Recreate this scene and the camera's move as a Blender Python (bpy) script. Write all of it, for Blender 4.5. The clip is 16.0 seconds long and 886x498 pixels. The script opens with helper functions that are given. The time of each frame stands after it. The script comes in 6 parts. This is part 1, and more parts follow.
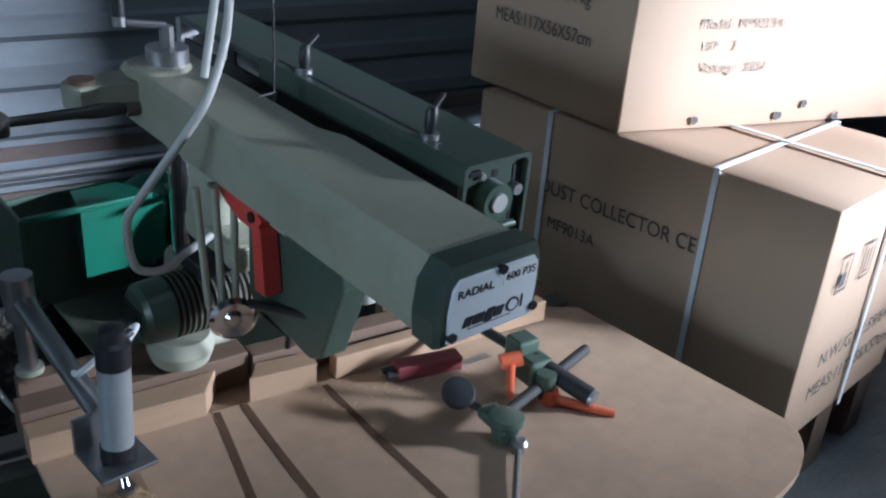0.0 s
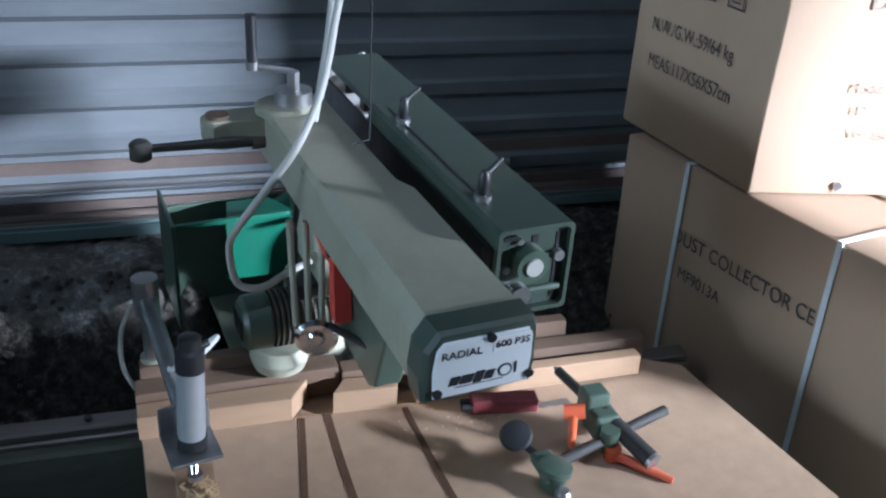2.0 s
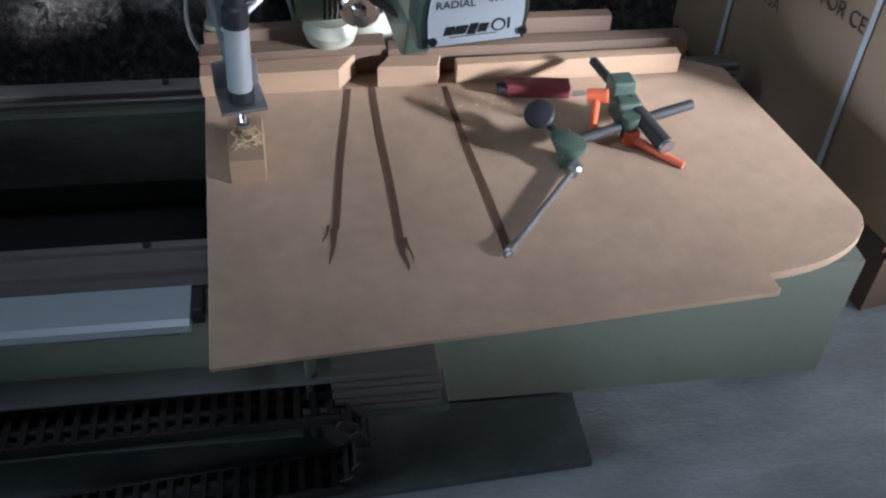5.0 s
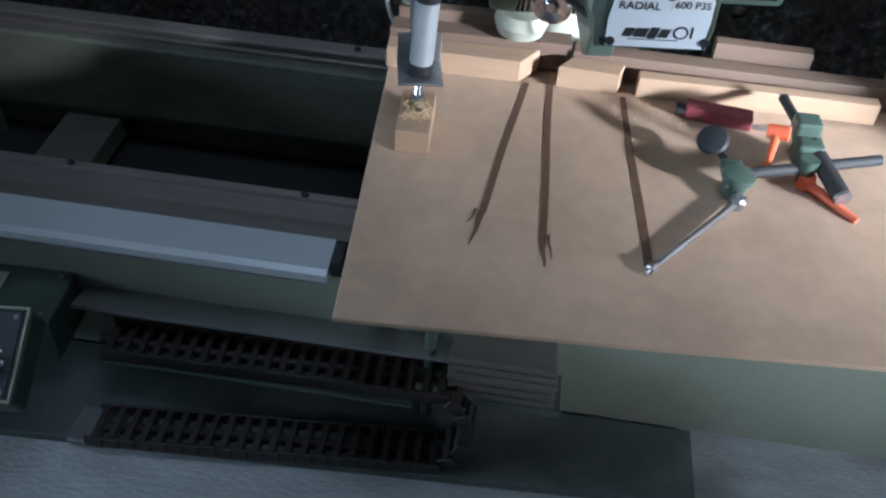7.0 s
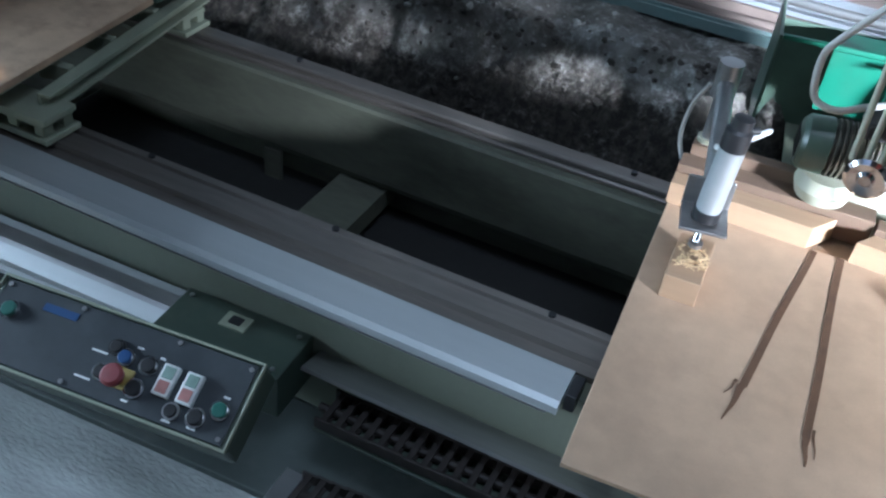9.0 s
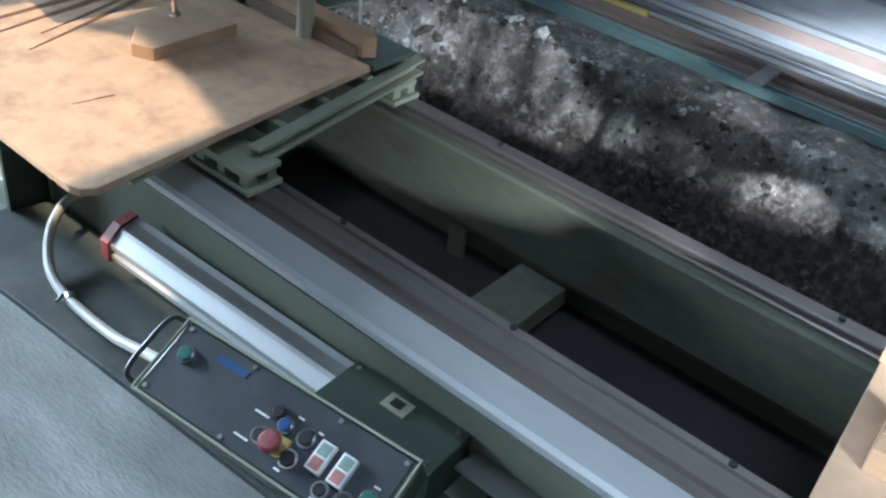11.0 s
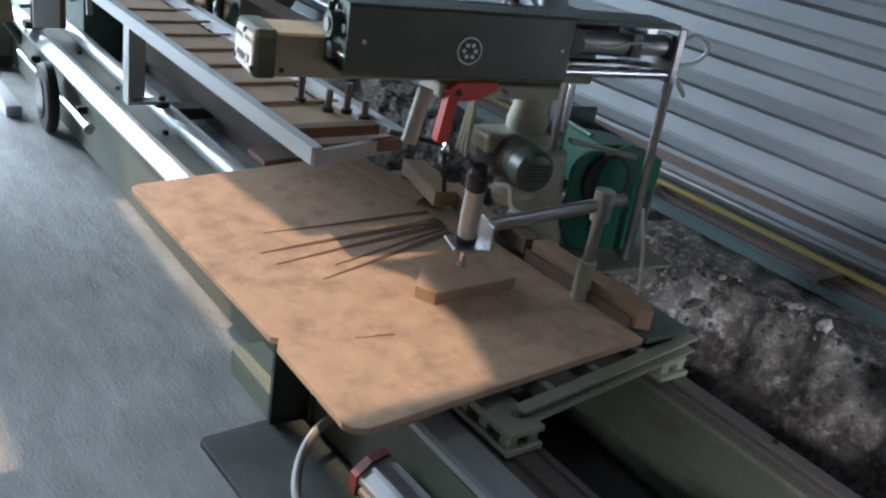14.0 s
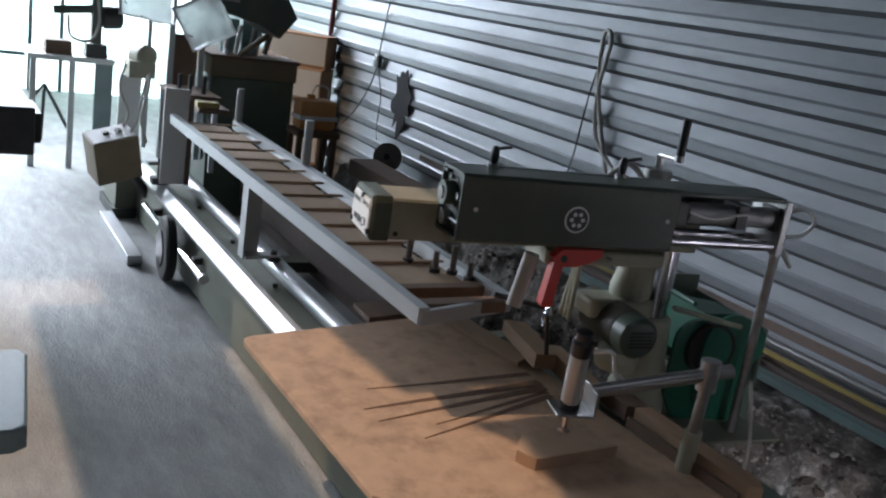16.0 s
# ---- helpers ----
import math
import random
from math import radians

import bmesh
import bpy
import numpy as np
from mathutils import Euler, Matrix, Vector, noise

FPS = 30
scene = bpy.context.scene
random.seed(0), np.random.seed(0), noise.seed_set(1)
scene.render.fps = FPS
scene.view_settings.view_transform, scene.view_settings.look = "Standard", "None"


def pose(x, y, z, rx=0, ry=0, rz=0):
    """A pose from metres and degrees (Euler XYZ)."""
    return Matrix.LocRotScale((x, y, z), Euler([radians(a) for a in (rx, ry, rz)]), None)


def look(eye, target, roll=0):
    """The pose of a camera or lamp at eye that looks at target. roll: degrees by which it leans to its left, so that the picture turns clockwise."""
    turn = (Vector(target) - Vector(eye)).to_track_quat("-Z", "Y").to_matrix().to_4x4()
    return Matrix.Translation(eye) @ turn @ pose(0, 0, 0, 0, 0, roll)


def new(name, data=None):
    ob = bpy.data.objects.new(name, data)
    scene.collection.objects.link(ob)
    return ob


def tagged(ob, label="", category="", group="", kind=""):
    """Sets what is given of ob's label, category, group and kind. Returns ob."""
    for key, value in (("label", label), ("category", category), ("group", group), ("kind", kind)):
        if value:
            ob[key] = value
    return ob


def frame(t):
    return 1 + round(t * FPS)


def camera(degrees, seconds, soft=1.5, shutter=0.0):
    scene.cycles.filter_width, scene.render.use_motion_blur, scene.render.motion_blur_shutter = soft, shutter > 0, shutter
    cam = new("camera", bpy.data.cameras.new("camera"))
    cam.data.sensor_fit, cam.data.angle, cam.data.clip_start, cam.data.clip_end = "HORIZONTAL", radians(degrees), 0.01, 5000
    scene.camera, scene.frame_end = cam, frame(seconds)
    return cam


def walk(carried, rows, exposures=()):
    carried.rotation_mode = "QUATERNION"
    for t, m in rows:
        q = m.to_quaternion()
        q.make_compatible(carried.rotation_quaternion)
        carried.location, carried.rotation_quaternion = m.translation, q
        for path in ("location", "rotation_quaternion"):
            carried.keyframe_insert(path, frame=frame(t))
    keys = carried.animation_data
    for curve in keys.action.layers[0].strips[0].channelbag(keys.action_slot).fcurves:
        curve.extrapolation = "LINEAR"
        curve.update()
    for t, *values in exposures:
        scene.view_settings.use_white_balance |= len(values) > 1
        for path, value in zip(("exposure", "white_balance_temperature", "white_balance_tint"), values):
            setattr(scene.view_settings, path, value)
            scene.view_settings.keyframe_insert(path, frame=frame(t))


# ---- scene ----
cam = camera(51.0, 16.0, soft=2.3)
PATH = [
    (0, (0.006, -0.918, 1.438), (1.013, 0.576, 0.57), 4.3),
    (0.5, (0.141, -0.975, 1.468), (0.96, 0.629, 0.597), 5.9),
    (1, (0.186, -1.005, 1.499), (0.859, 0.668, 0.635), 5.1),
    (1.5, (0.169, -1.014, 1.512), (0.808, 0.651, 0.606), 3.0),
    (2, (0.242, -1.079, 1.566), (0.771, 0.628, 0.669), 3.2),
    (2.5, (0.323, -1.162, 1.59), (0.749, 0.534, 0.621), 4.7),
    (3, (0.37, -1.222, 1.584), (0.705, 0.452, 0.543), 4.0),
    (3.5, (0.37, -1.228, 1.559), (0.627, 0.386, 0.407), 1.7),
    (4, (0.318, -1.223, 1.554), (0.579, 0.285, 0.267), 0.6),
    (4.2, (0.32, -1.229, 1.558), (0.592, 0.248, 0.238), 1.3),
    (6.3, (0.453, -1.343, 1.508), (0.499, 0.11, 0.135), 4.0),
    (6.5, (0.445, -1.328, 1.516), (0.445, 0.129, 0.145), 3.9),
    (7, (0.415, -1.307, 1.516), (0.296, 0.159, 0.162), 4.8),
    (7.5, (0.376, -1.294, 1.513), (0.123, 0.153, 0.156), 6.1),
    (8, (0.342, -1.278, 1.521), (-0.009, 0.159, 0.175), 7.4),
    (8.5, (0.323, -1.255, 1.517), (-0.165, 0.182, 0.214), 7.4),
    (8.7, (0.32, -1.246, 1.507), (-0.212, 0.207, 0.24), 7.2),
    (10.8, (0.229, -1.178, 1.521), (-0.662, 0.16, 0.331), 8.9),
    (11, (0.22, -1.178, 1.512), (-0.708, 0.154, 0.344), 8.8),
    (11.5, (0.201, -1.188, 1.507), (-0.823, 0.123, 0.397), 8.7),
    (12, (0.175, -1.194, 1.509), (-0.94, 0.089, 0.455), 8.7),
    (12.5, (0.137, -1.197, 1.511), (-1.063, 0.054, 0.512), 9.0),
    (13, (0.111, -1.199, 1.51), (-1.175, 0.017, 0.579), 8.9),
    (13.5, (0.087, -1.204, 1.521), (-1.281, -0.028, 0.658), 8.6),
    (14, (0.068, -1.22, 1.533), (-1.376, -0.092, 0.732), 9.1),
    (14.5, (0.06, -1.241, 1.542), (-1.46, -0.181, 0.789), 8.8),
    (15, (0.06, -1.255, 1.55), (-1.509, -0.228, 0.853), 8.4),
    (15.5, (0.062, -1.257, 1.561), (-1.551, -0.249, 0.942), 8.7),
    (16, (0.072, -1.273, 1.559), (-1.588, -0.287, 1.039), 8.7),
]
EXPOSURES = [(0, -1.2, 5450, 8), (1, -1.05, 5450, 8), (2.5, -0.65, 5550, 9), (4, -0.7, 5800, 12), (6.5, -0.42, 5600, 9), (8, 0.05, 5500, 6), (11, 1.25, 5850, 6), (12.5, 0.97, 6000, 8), (14, 0.3, 6300, 14), (16, -0.35, 6750, 19)]
walk(cam, [(t, look(eye, target, roll)) for t, eye, target, roll in PATH], EXPOSURES)

# ---------------- world and light ----------------
SUN_DIR = Vector((0.10, 0.60, -1.0)).normalized()
world = bpy.data.worlds.new("sky")
scene.world = world
world.use_nodes = True
wn = world.node_tree.nodes
sky = wn.new("ShaderNodeTexSky")
sky.sky_type = "NISHITA"
sky.sun_disc = False
sky.sun_elevation = radians(58.7)
sky.sun_rotation = radians(189.5)
world.node_tree.links.new(sky.outputs[0], wn["Background"].inputs[0])
wn["Background"].inputs[1].default_value = 0.09
sun = new("sun", bpy.data.lights.new("sun", "SUN"))
sun.data.energy, sun.data.angle, sun.data.color = 2.8, radians(0.6), (1.0, 0.75, 0.52)
sun.matrix_world = look((-3, -8, 8), Vector((-3, -8, 8)) + SUN_DIR)


def daylight(name, place, target, width, height, power, colour):
    """An area lamp: the sky's light in an opening of the hall, or added fill."""
    lamp = new(name, bpy.data.lights.new(name, "AREA"))
    lamp.data.shape, lamp.data.size, lamp.data.size_y = "RECTANGLE", width, height
    lamp.data.energy, lamp.data.color = power, colour
    lamp.matrix_world = look(place, target)
    return lamp


daylight("daylight_side", (4.9, -2.15, 1.75), (2.3, 0.0, 0.95), 1.0, 0.3, 92, (0.92, 0.94, 1.0)).data.spread = radians(28)
# added fill lamp under the closed roof, brightens the first table
daylight("fill_over_table", (0.75, -0.5, 3.93), (0.7, -0.2, 0), 2.0, 0.8, 8, (0.74, 0.84, 1.0)).data.spread = radians(80)
daylight("daylight_end", (-10.2, -1.9, 2.2), (-6.6, -1.0, 0.0), 5.6, 2.2, 430, (0.74, 0.86, 1.0)).data.spread = radians(78)


# ---------------- materials ----------------
def paint(name, colour, rough=0.5, metal=0.0, vary=0.12, scale=6.0, bump=0.05, fine=60.0, dirt=None, dirt_amount=0.0, dirt_scale=3.0, coord="Object", stretch=(1, 1, 1), per_piece=0.0, relief=0.01):
    m = bpy.data.materials.new(name)
    m.use_nodes = True
    n, l = m.node_tree.nodes, m.node_tree.links
    b = n["Principled BSDF"]
    b.inputs["Metallic"].default_value = metal
    tc, mp = n.new("ShaderNodeTexCoord"), n.new("ShaderNodeMapping")
    mp.inputs["Scale"].default_value = stretch
    l.new(tc.outputs[coord], mp.inputs[0])
    big, small = n.new("ShaderNodeTexNoise"), n.new("ShaderNodeTexNoise")
    big.inputs["Scale"].default_value, small.inputs["Scale"].default_value = scale, fine
    big.inputs["Detail"].default_value, small.inputs["Detail"].default_value = 6, 4
    l.new(mp.outputs[0], big.inputs[0]); l.new(mp.outputs[0], small.inputs[0])
    add = n.new("ShaderNodeMath"); add.operation = "MULTIPLY_ADD"
    l.new(small.outputs[0], add.inputs[0]); add.inputs[1].default_value = 0.4
    l.new(big.outputs[0], add.inputs[2])
    ramp = n.new("ShaderNodeMapRange")
    ramp.inputs["From Min"].default_value, ramp.inputs["From Max"].default_value = 0.4, 1.0
    ramp.inputs["To Min"].default_value, ramp.inputs["To Max"].default_value = 1 - vary, 1 + vary
    l.new(add.outputs[0], ramp.inputs[0])
    mul = n.new("ShaderNodeVectorMath"); mul.operation = "SCALE"
    mul.inputs[0].default_value = colour
    l.new(ramp.outputs[0], mul.inputs["Scale"])
    out = mul.outputs[0]
    if per_piece:
        info = n.new("ShaderNodeObjectInfo")
        r2 = n.new("ShaderNodeMapRange")
        r2.inputs["To Min"].default_value, r2.inputs["To Max"].default_value = 1 - per_piece, 1 + per_piece
        l.new(info.outputs["Random"], r2.inputs[0])
        m2 = n.new("ShaderNodeVectorMath"); m2.operation = "SCALE"
        l.new(out, m2.inputs[0]); l.new(r2.outputs[0], m2.inputs["Scale"])
        out = m2.outputs[0]
    if dirt:
        dn = n.new("ShaderNodeTexNoise")
        dn.inputs["Scale"].default_value, dn.inputs["Detail"].default_value, dn.inputs["Roughness"].default_value = dirt_scale, 8, 0.65
        l.new(mp.outputs[0], dn.inputs[0])
        dr = n.new("ShaderNodeMapRange")
        dr.inputs["From Min"].default_value, dr.inputs["From Max"].default_value = 0.48, 0.68
        dr.inputs["To Max"].default_value = dirt_amount
        l.new(dn.outputs[0], dr.inputs[0])
        mix = n.new("ShaderNodeMix"); mix.data_type = "RGBA"
        l.new(dr.outputs[0], mix.inputs["Factor"]); l.new(out, mix.inputs["A"])
        mix.inputs["B"].default_value = (*dirt, 1)
        out = mix.outputs["Result"]
    l.new(out, b.inputs["Base Color"])
    rr = n.new("ShaderNodeMapRange")
    rr.inputs["To Min"].default_value, rr.inputs["To Max"].default_value = max(rough - 0.12, 0.03), min(rough + 0.15, 1)
    l.new(big.outputs[0], rr.inputs[0]); l.new(rr.outputs[0], b.inputs["Roughness"])
    if bump:
        bp = n.new("ShaderNodeBump"); bp.inputs["Strength"].default_value = bump; bp.inputs["Distance"].default_value = relief
        l.new(add.outputs[0], bp.inputs["Height"]); l.new(bp.outputs[0], b.inputs["Normal"])
    return m


ARM = paint("beige_enamel", (0.29, 0.285, 0.215), 0.45, vary=0.10, scale=4, dirt=(0.20, 0.18, 0.12), dirt_amount=0.45, dirt_scale=5)
GREEN = paint("dark_green_enamel", (0.044, 0.062, 0.048), 0.4, vary=0.15, scale=5, dirt=(0.10, 0.10, 0.07), dirt_amount=0.4)
BED = paint("olive_bed_paint", (0.140, 0.155, 0.118), 0.5, vary=0.12, scale=3, dirt=(0.09, 0.085, 0.06), dirt_amount=0.5, dirt_scale=4)
# a little darker than BED, with near-black blotches drawn out along x
BED_BLOTCHED = paint("blotched_bed_paint", (0.125, 0.130, 0.098), 0.5, vary=0.3, scale=4, dirt=(0.03, 0.027, 0.022), dirt_amount=0.8, dirt_scale=4, stretch=(0.4, 1, 1))
PALE = paint("pale_green_steel", (0.27, 0.295, 0.22), 0.5, vary=0.12, scale=8, dirt=(0.12, 0.10, 0.07), dirt_amount=0.4)
PLATE = paint("green_floor_plate", (0.048, 0.058, 0.054), 0.6, vary=0.2, scale=5, dirt=(0.2, 0.2, 0.18), dirt_amount=0.4)
MDF = paint("fibreboard", (0.41, 0.28, 0.185), 0.75, vary=0.11, scale=26, fine=260, bump=0.04, dirt=(0.24, 0.155, 0.105), dirt_amount=0.38, dirt_scale=5)
MDF_WORN = paint("worn_dusty_fibreboard", (0.43, 0.295, 0.195), 0.75, vary=0.16, scale=16, fine=260, bump=0.05, dirt=(0.20, 0.128, 0.088), dirt_amount=0.6, dirt_scale=13)
WOOD = paint("pine_batten", (0.34, 0.22, 0.135), 0.65, vary=0.22, scale=9, fine=60, bump=0.06, stretch=(0.12, 1, 1), dirt=(0.26, 0.16, 0.08), dirt_amount=0.35)
WOOD_DARK = paint("dark_oiled_wood", (0.135, 0.085, 0.056), 0.7, vary=0.25, scale=9, fine=60, bump=0.08, stretch=(0.12, 1, 1), dirt=(0.07, 0.05, 0.035), dirt_amount=0.5)
KERF = paint("scorched_kerf", (0.10, 0.05, 0.025), 0.9, vary=0.3, scale=20)
CARD = paint("carton_board", (0.40, 0.275, 0.185), 0.8, vary=0.07, scale=3, fine=300, bump=0.02, stretch=(1, 1, 0.4))
INK = paint("carton_ink", (0.07, 0.06, 0.055), 0.8, vary=0.3, scale=40, bump=0)
INK_PALE = paint("pale_carton_ink", (0.24, 0.19, 0.15), 0.8, vary=0.3, scale=40, bump=0)
TAPE = paint("plastic_strap", (0.62, 0.66, 0.68), 0.35, vary=0.08, bump=0.01)
STEEL = paint("bare_steel", (0.40, 0.40, 0.40), 0.35, metal=0.9, vary=0.2, scale=14, dirt=(0.10, 0.075, 0.06), dirt_amount=0.5, dirt_scale=6, stretch=(0.15, 1, 1))
RAIL = paint("worn_rail_steel", (0.23, 0.205, 0.185), 0.4, metal=0.7, vary=0.3, scale=10, dirt=(0.07, 0.05, 0.035), dirt_amount=0.6, dirt_scale=5, stretch=(0.15, 1, 1))
ALU = paint("brushed_aluminium", (0.45, 0.47, 0.48), 0.42, metal=0.5, vary=0.08, scale=10, stretch=(0.1, 1, 1), dirt=(0.3, 0.3, 0.28), dirt_amount=0.3)
CHROME = paint("chromed_steel", (0.62, 0.62, 0.64), 0.15, metal=1.0, vary=0.08, bump=0.0)
BLACK = paint("black_plastic", (0.018, 0.018, 0.02), 0.4, vary=0.2, scale=20)
PANEL = paint("black_panel_face", (0.030, 0.036, 0.042), 0.45, vary=0.25, scale=12, dirt=(0.10, 0.11, 0.11), dirt_amount=0.3)
RED = paint("red_plastic", (0.62, 0.065, 0.05), 0.4, vary=0.1)
CRIMSON = paint("crimson_paint", (0.20, 0.04, 0.045), 0.5, vary=0.3, scale=20)
ORANGE = paint("orange_lever_plastic", (0.72, 0.14, 0.06), 0.4, vary=0.1)
CAST = paint("green_cast_paint", (0.060, 0.090, 0.068), 0.35, vary=0.15, scale=15)
HOOD = paint("bright_green_hood", (0.008, 0.09, 0.055), 0.35, vary=0.12, scale=5, dirt=(0.03, 0.06, 0.04), dirt_amount=0.4)
CREAM = paint("cream_casting", (0.38, 0.38, 0.29), 0.5, vary=0.12, scale=8, dirt=(0.22, 0.2, 0.14), dirt_amount=0.4)
LABEL = paint("white_label", (0.70, 0.73, 0.74), 0.35, vary=0.03, bump=0)
PRINT = paint("black_print", (0.02, 0.02, 0.025), 0.5, bump=0)
HOSE = paint("grey_cable", (0.42, 0.41, 0.38), 0.5, vary=0.1)
WHITE = paint("white_plastic", (0.72, 0.73, 0.72), 0.45, vary=0.05)
BLUE = paint("blue_button", (0.02, 0.065, 0.18), 0.35)
YELLOW = paint("yellow_paint", (0.30, 0.225, 0.065), 0.5, vary=0.15)
GREENB = paint("green_button", (0.03, 0.12, 0.095), 0.3)
CONCRETE = paint("shop_floor_concrete", (0.29, 0.30, 0.292), 0.66, vary=0.30, scale=9.0, fine=95, bump=1.0, dirt=(0.20, 0.195, 0.195), dirt_amount=0.6, dirt_scale=4.0, stretch=(0.55, 1.25, 1), relief=0.009)
SHEET = paint("galvanised_sheet", (0.185, 0.20, 0.216), 0.5, metal=0.5, vary=0.16, scale=2.5, fine=25, bump=0.04, dirt=(0.105, 0.113, 0.122), dirt_amount=0.6, dirt_scale=2.0, stretch=(0.5, 1, 2))
EARTH = paint("earth_and_rubble", (0.055, 0.047, 0.040), 0.95, vary=0.55, scale=9, fine=90, bump=1.0, dirt=(0.12, 0.105, 0.09), dirt_amount=0.6, dirt_scale=14)
RUBBLE = paint("broken_concrete", (0.36, 0.34, 0.31), 0.95, vary=0.5, scale=16, fine=120, bump=1.0, dirt=(0.06, 0.05, 0.042), dirt_amount=0.6, dirt_scale=18)


def bank_material():
    """Dark soil that turns into broken concrete where the "concrete" attribute is high, with a ragged border."""
    m = bpy.data.materials.new("soil_and_concrete")
    m.use_nodes = True
    n, l = m.node_tree.nodes, m.node_tree.links
    b = n["Principled BSDF"]
    tc, at = n.new("ShaderNodeTexCoord"), n.new("ShaderNodeAttribute")
    at.attribute_name = "concrete"
    noises = []
    for scale, detail in ((9.0, 10), (38.0, 8), (120.0, 4), (3.5, 6)):
        t = n.new("ShaderNodeTexNoise")
        t.inputs["Scale"].default_value, t.inputs["Detail"].default_value, t.inputs["Roughness"].default_value = scale, detail, 0.68
        l.new(tc.outputs["Object"], t.inputs[0])
        noises.append(t.outputs[0])

    def ranged(value, lo, hi, to_lo=0.0, to_hi=1.0):
        r = n.new("ShaderNodeMapRange")
        for k, v in (("From Min", lo), ("From Max", hi), ("To Min", to_lo), ("To Max", to_hi)):
            r.inputs[k].default_value = v
        l.new(value, r.inputs[0])
        return r.outputs[0]

    def mixed(factor, x, y):
        k = n.new("ShaderNodeMix"); k.data_type = "RGBA"
        l.new(factor, k.inputs["Factor"])
        for socket, v in (("A", x), ("B", y)):
            if isinstance(v, tuple):
                k.inputs[socket].default_value = (*v, 1)
            else:
                l.new(v, k.inputs[socket])
        return k.outputs["Result"]

    def summed(x, y, w):
        k = n.new("ShaderNodeMath"); k.operation = "MULTIPLY_ADD"
        l.new(y, k.inputs[0]); k.inputs[1].default_value = w
        l.new(x, k.inputs[2])
        return k.outputs[0]

    soil = mixed(ranged(noises[1], 0.42, 0.66), (0.030, 0.025, 0.021), (0.105, 0.090, 0.075))
    stone = mixed(ranged(noises[0], 0.40, 0.64), (0.17, 0.155, 0.135), (0.46, 0.44, 0.41))
    stone = mixed(ranged(noises[3], 0.54, 0.66), stone, (0.66, 0.65, 0.63))
    stone = mixed(ranged(noises[1], 0.50, 0.62, 0.6, 0.0), stone, (0.085, 0.072, 0.060))
    edge = summed(summed(at.outputs["Fac"], noises[0], 0.9), noises[1], 0.7)
    l.new(mixed(ranged(edge, 0.86, 1.22), soil, stone), b.inputs["Base Color"])
    b.inputs["Roughness"].default_value = 0.95
    bp = n.new("ShaderNodeBump"); bp.inputs["Strength"].default_value = 1.0; bp.inputs["Distance"].default_value = 0.03
    l.new(summed(noises[1], noises[2], 0.35), bp.inputs["Height"]); l.new(bp.outputs[0], b.inputs["Normal"])
    return m


BANK = bank_material()
ROOF = paint("dull_roof_sheet", (0.08, 0.08, 0.085), 0.7)
PALE_LUMP = paint("pale_concrete", (0.46, 0.45, 0.43), 0.95, vary=0.35, scale=16, fine=90, bump=0.9, dirt=(0.15, 0.13, 0.11), dirt_amount=0.8, dirt_scale=25)
CHAIN = paint("dusty_black_brown_plastic", (0.018, 0.013, 0.011), 0.55, vary=0.3, scale=18, dirt=(0.05, 0.04, 0.035), dirt_amount=0.35, dirt_scale=30)
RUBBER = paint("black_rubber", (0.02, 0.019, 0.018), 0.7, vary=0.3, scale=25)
MOTOR = paint("olive_motor_paint", (0.085, 0.080, 0.058), 0.5, vary=0.2, scale=12, dirt=(0.04, 0.035, 0.03), dirt_amount=0.5)
RUST = paint("rusty_steel", (0.105, 0.078, 0.066), 0.75, vary=0.35, scale=12, fine=80, bump=0.15, stretch=(0.3, 1, 1), dirt=(0.05, 0.035, 0.03), dirt_amount=0.7)
LEVER = paint("dark_oily_lever", (0.045, 0.043, 0.036), 0.4, vary=0.25, scale=15)
MINT = paint("faded_green_plastic", (0.22, 0.31, 0.27), 0.4, vary=0.2, scale=40)
PINK = paint("faded_red_plastic", (0.42, 0.19, 0.17), 0.4, vary=0.2, scale=40)
# darkness inside the torn wall hole, as a flat colour
HOLE_DARK = paint("painted_hole_dark", (0.005, 0.005, 0.006), 0.95, vary=0.2)
TEAL = paint("teal_channel_paint", (0.12, 0.19, 0.19), 0.5, vary=0.2, scale=6, dirt=(0.10, 0.09, 0.08), dirt_amount=0.5)
# daylight through the curtain, put in as emission
GLOW = bpy.data.materials.new("daylight_glow_curtain")
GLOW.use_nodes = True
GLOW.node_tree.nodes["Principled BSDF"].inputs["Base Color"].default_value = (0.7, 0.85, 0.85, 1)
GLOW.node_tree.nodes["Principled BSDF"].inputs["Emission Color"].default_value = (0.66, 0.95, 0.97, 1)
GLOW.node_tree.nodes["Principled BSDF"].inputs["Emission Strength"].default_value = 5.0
FILM = paint("milky_plastic_sheet", (0.75, 0.76, 0.78), 0.3, vary=0.1, scale=12)
FILM.node_tree.nodes["Principled BSDF"].inputs["Transmission Weight"].default_value = 0.6
TAN = paint("tan_enamel", (0.17, 0.13, 0.08), 0.5, vary=0.15)
TANK = paint("orange_plastic", (0.55, 0.25, 0.08), 0.45, vary=0.12)
CASTTOP = paint("pale_teal_cast_iron", (0.20, 0.27, 0.28), 0.4, vary=0.15, scale=8)
CHIPS = paint("wood_shavings", (0.62, 0.44, 0.25), 0.8, vary=0.25, scale=30)


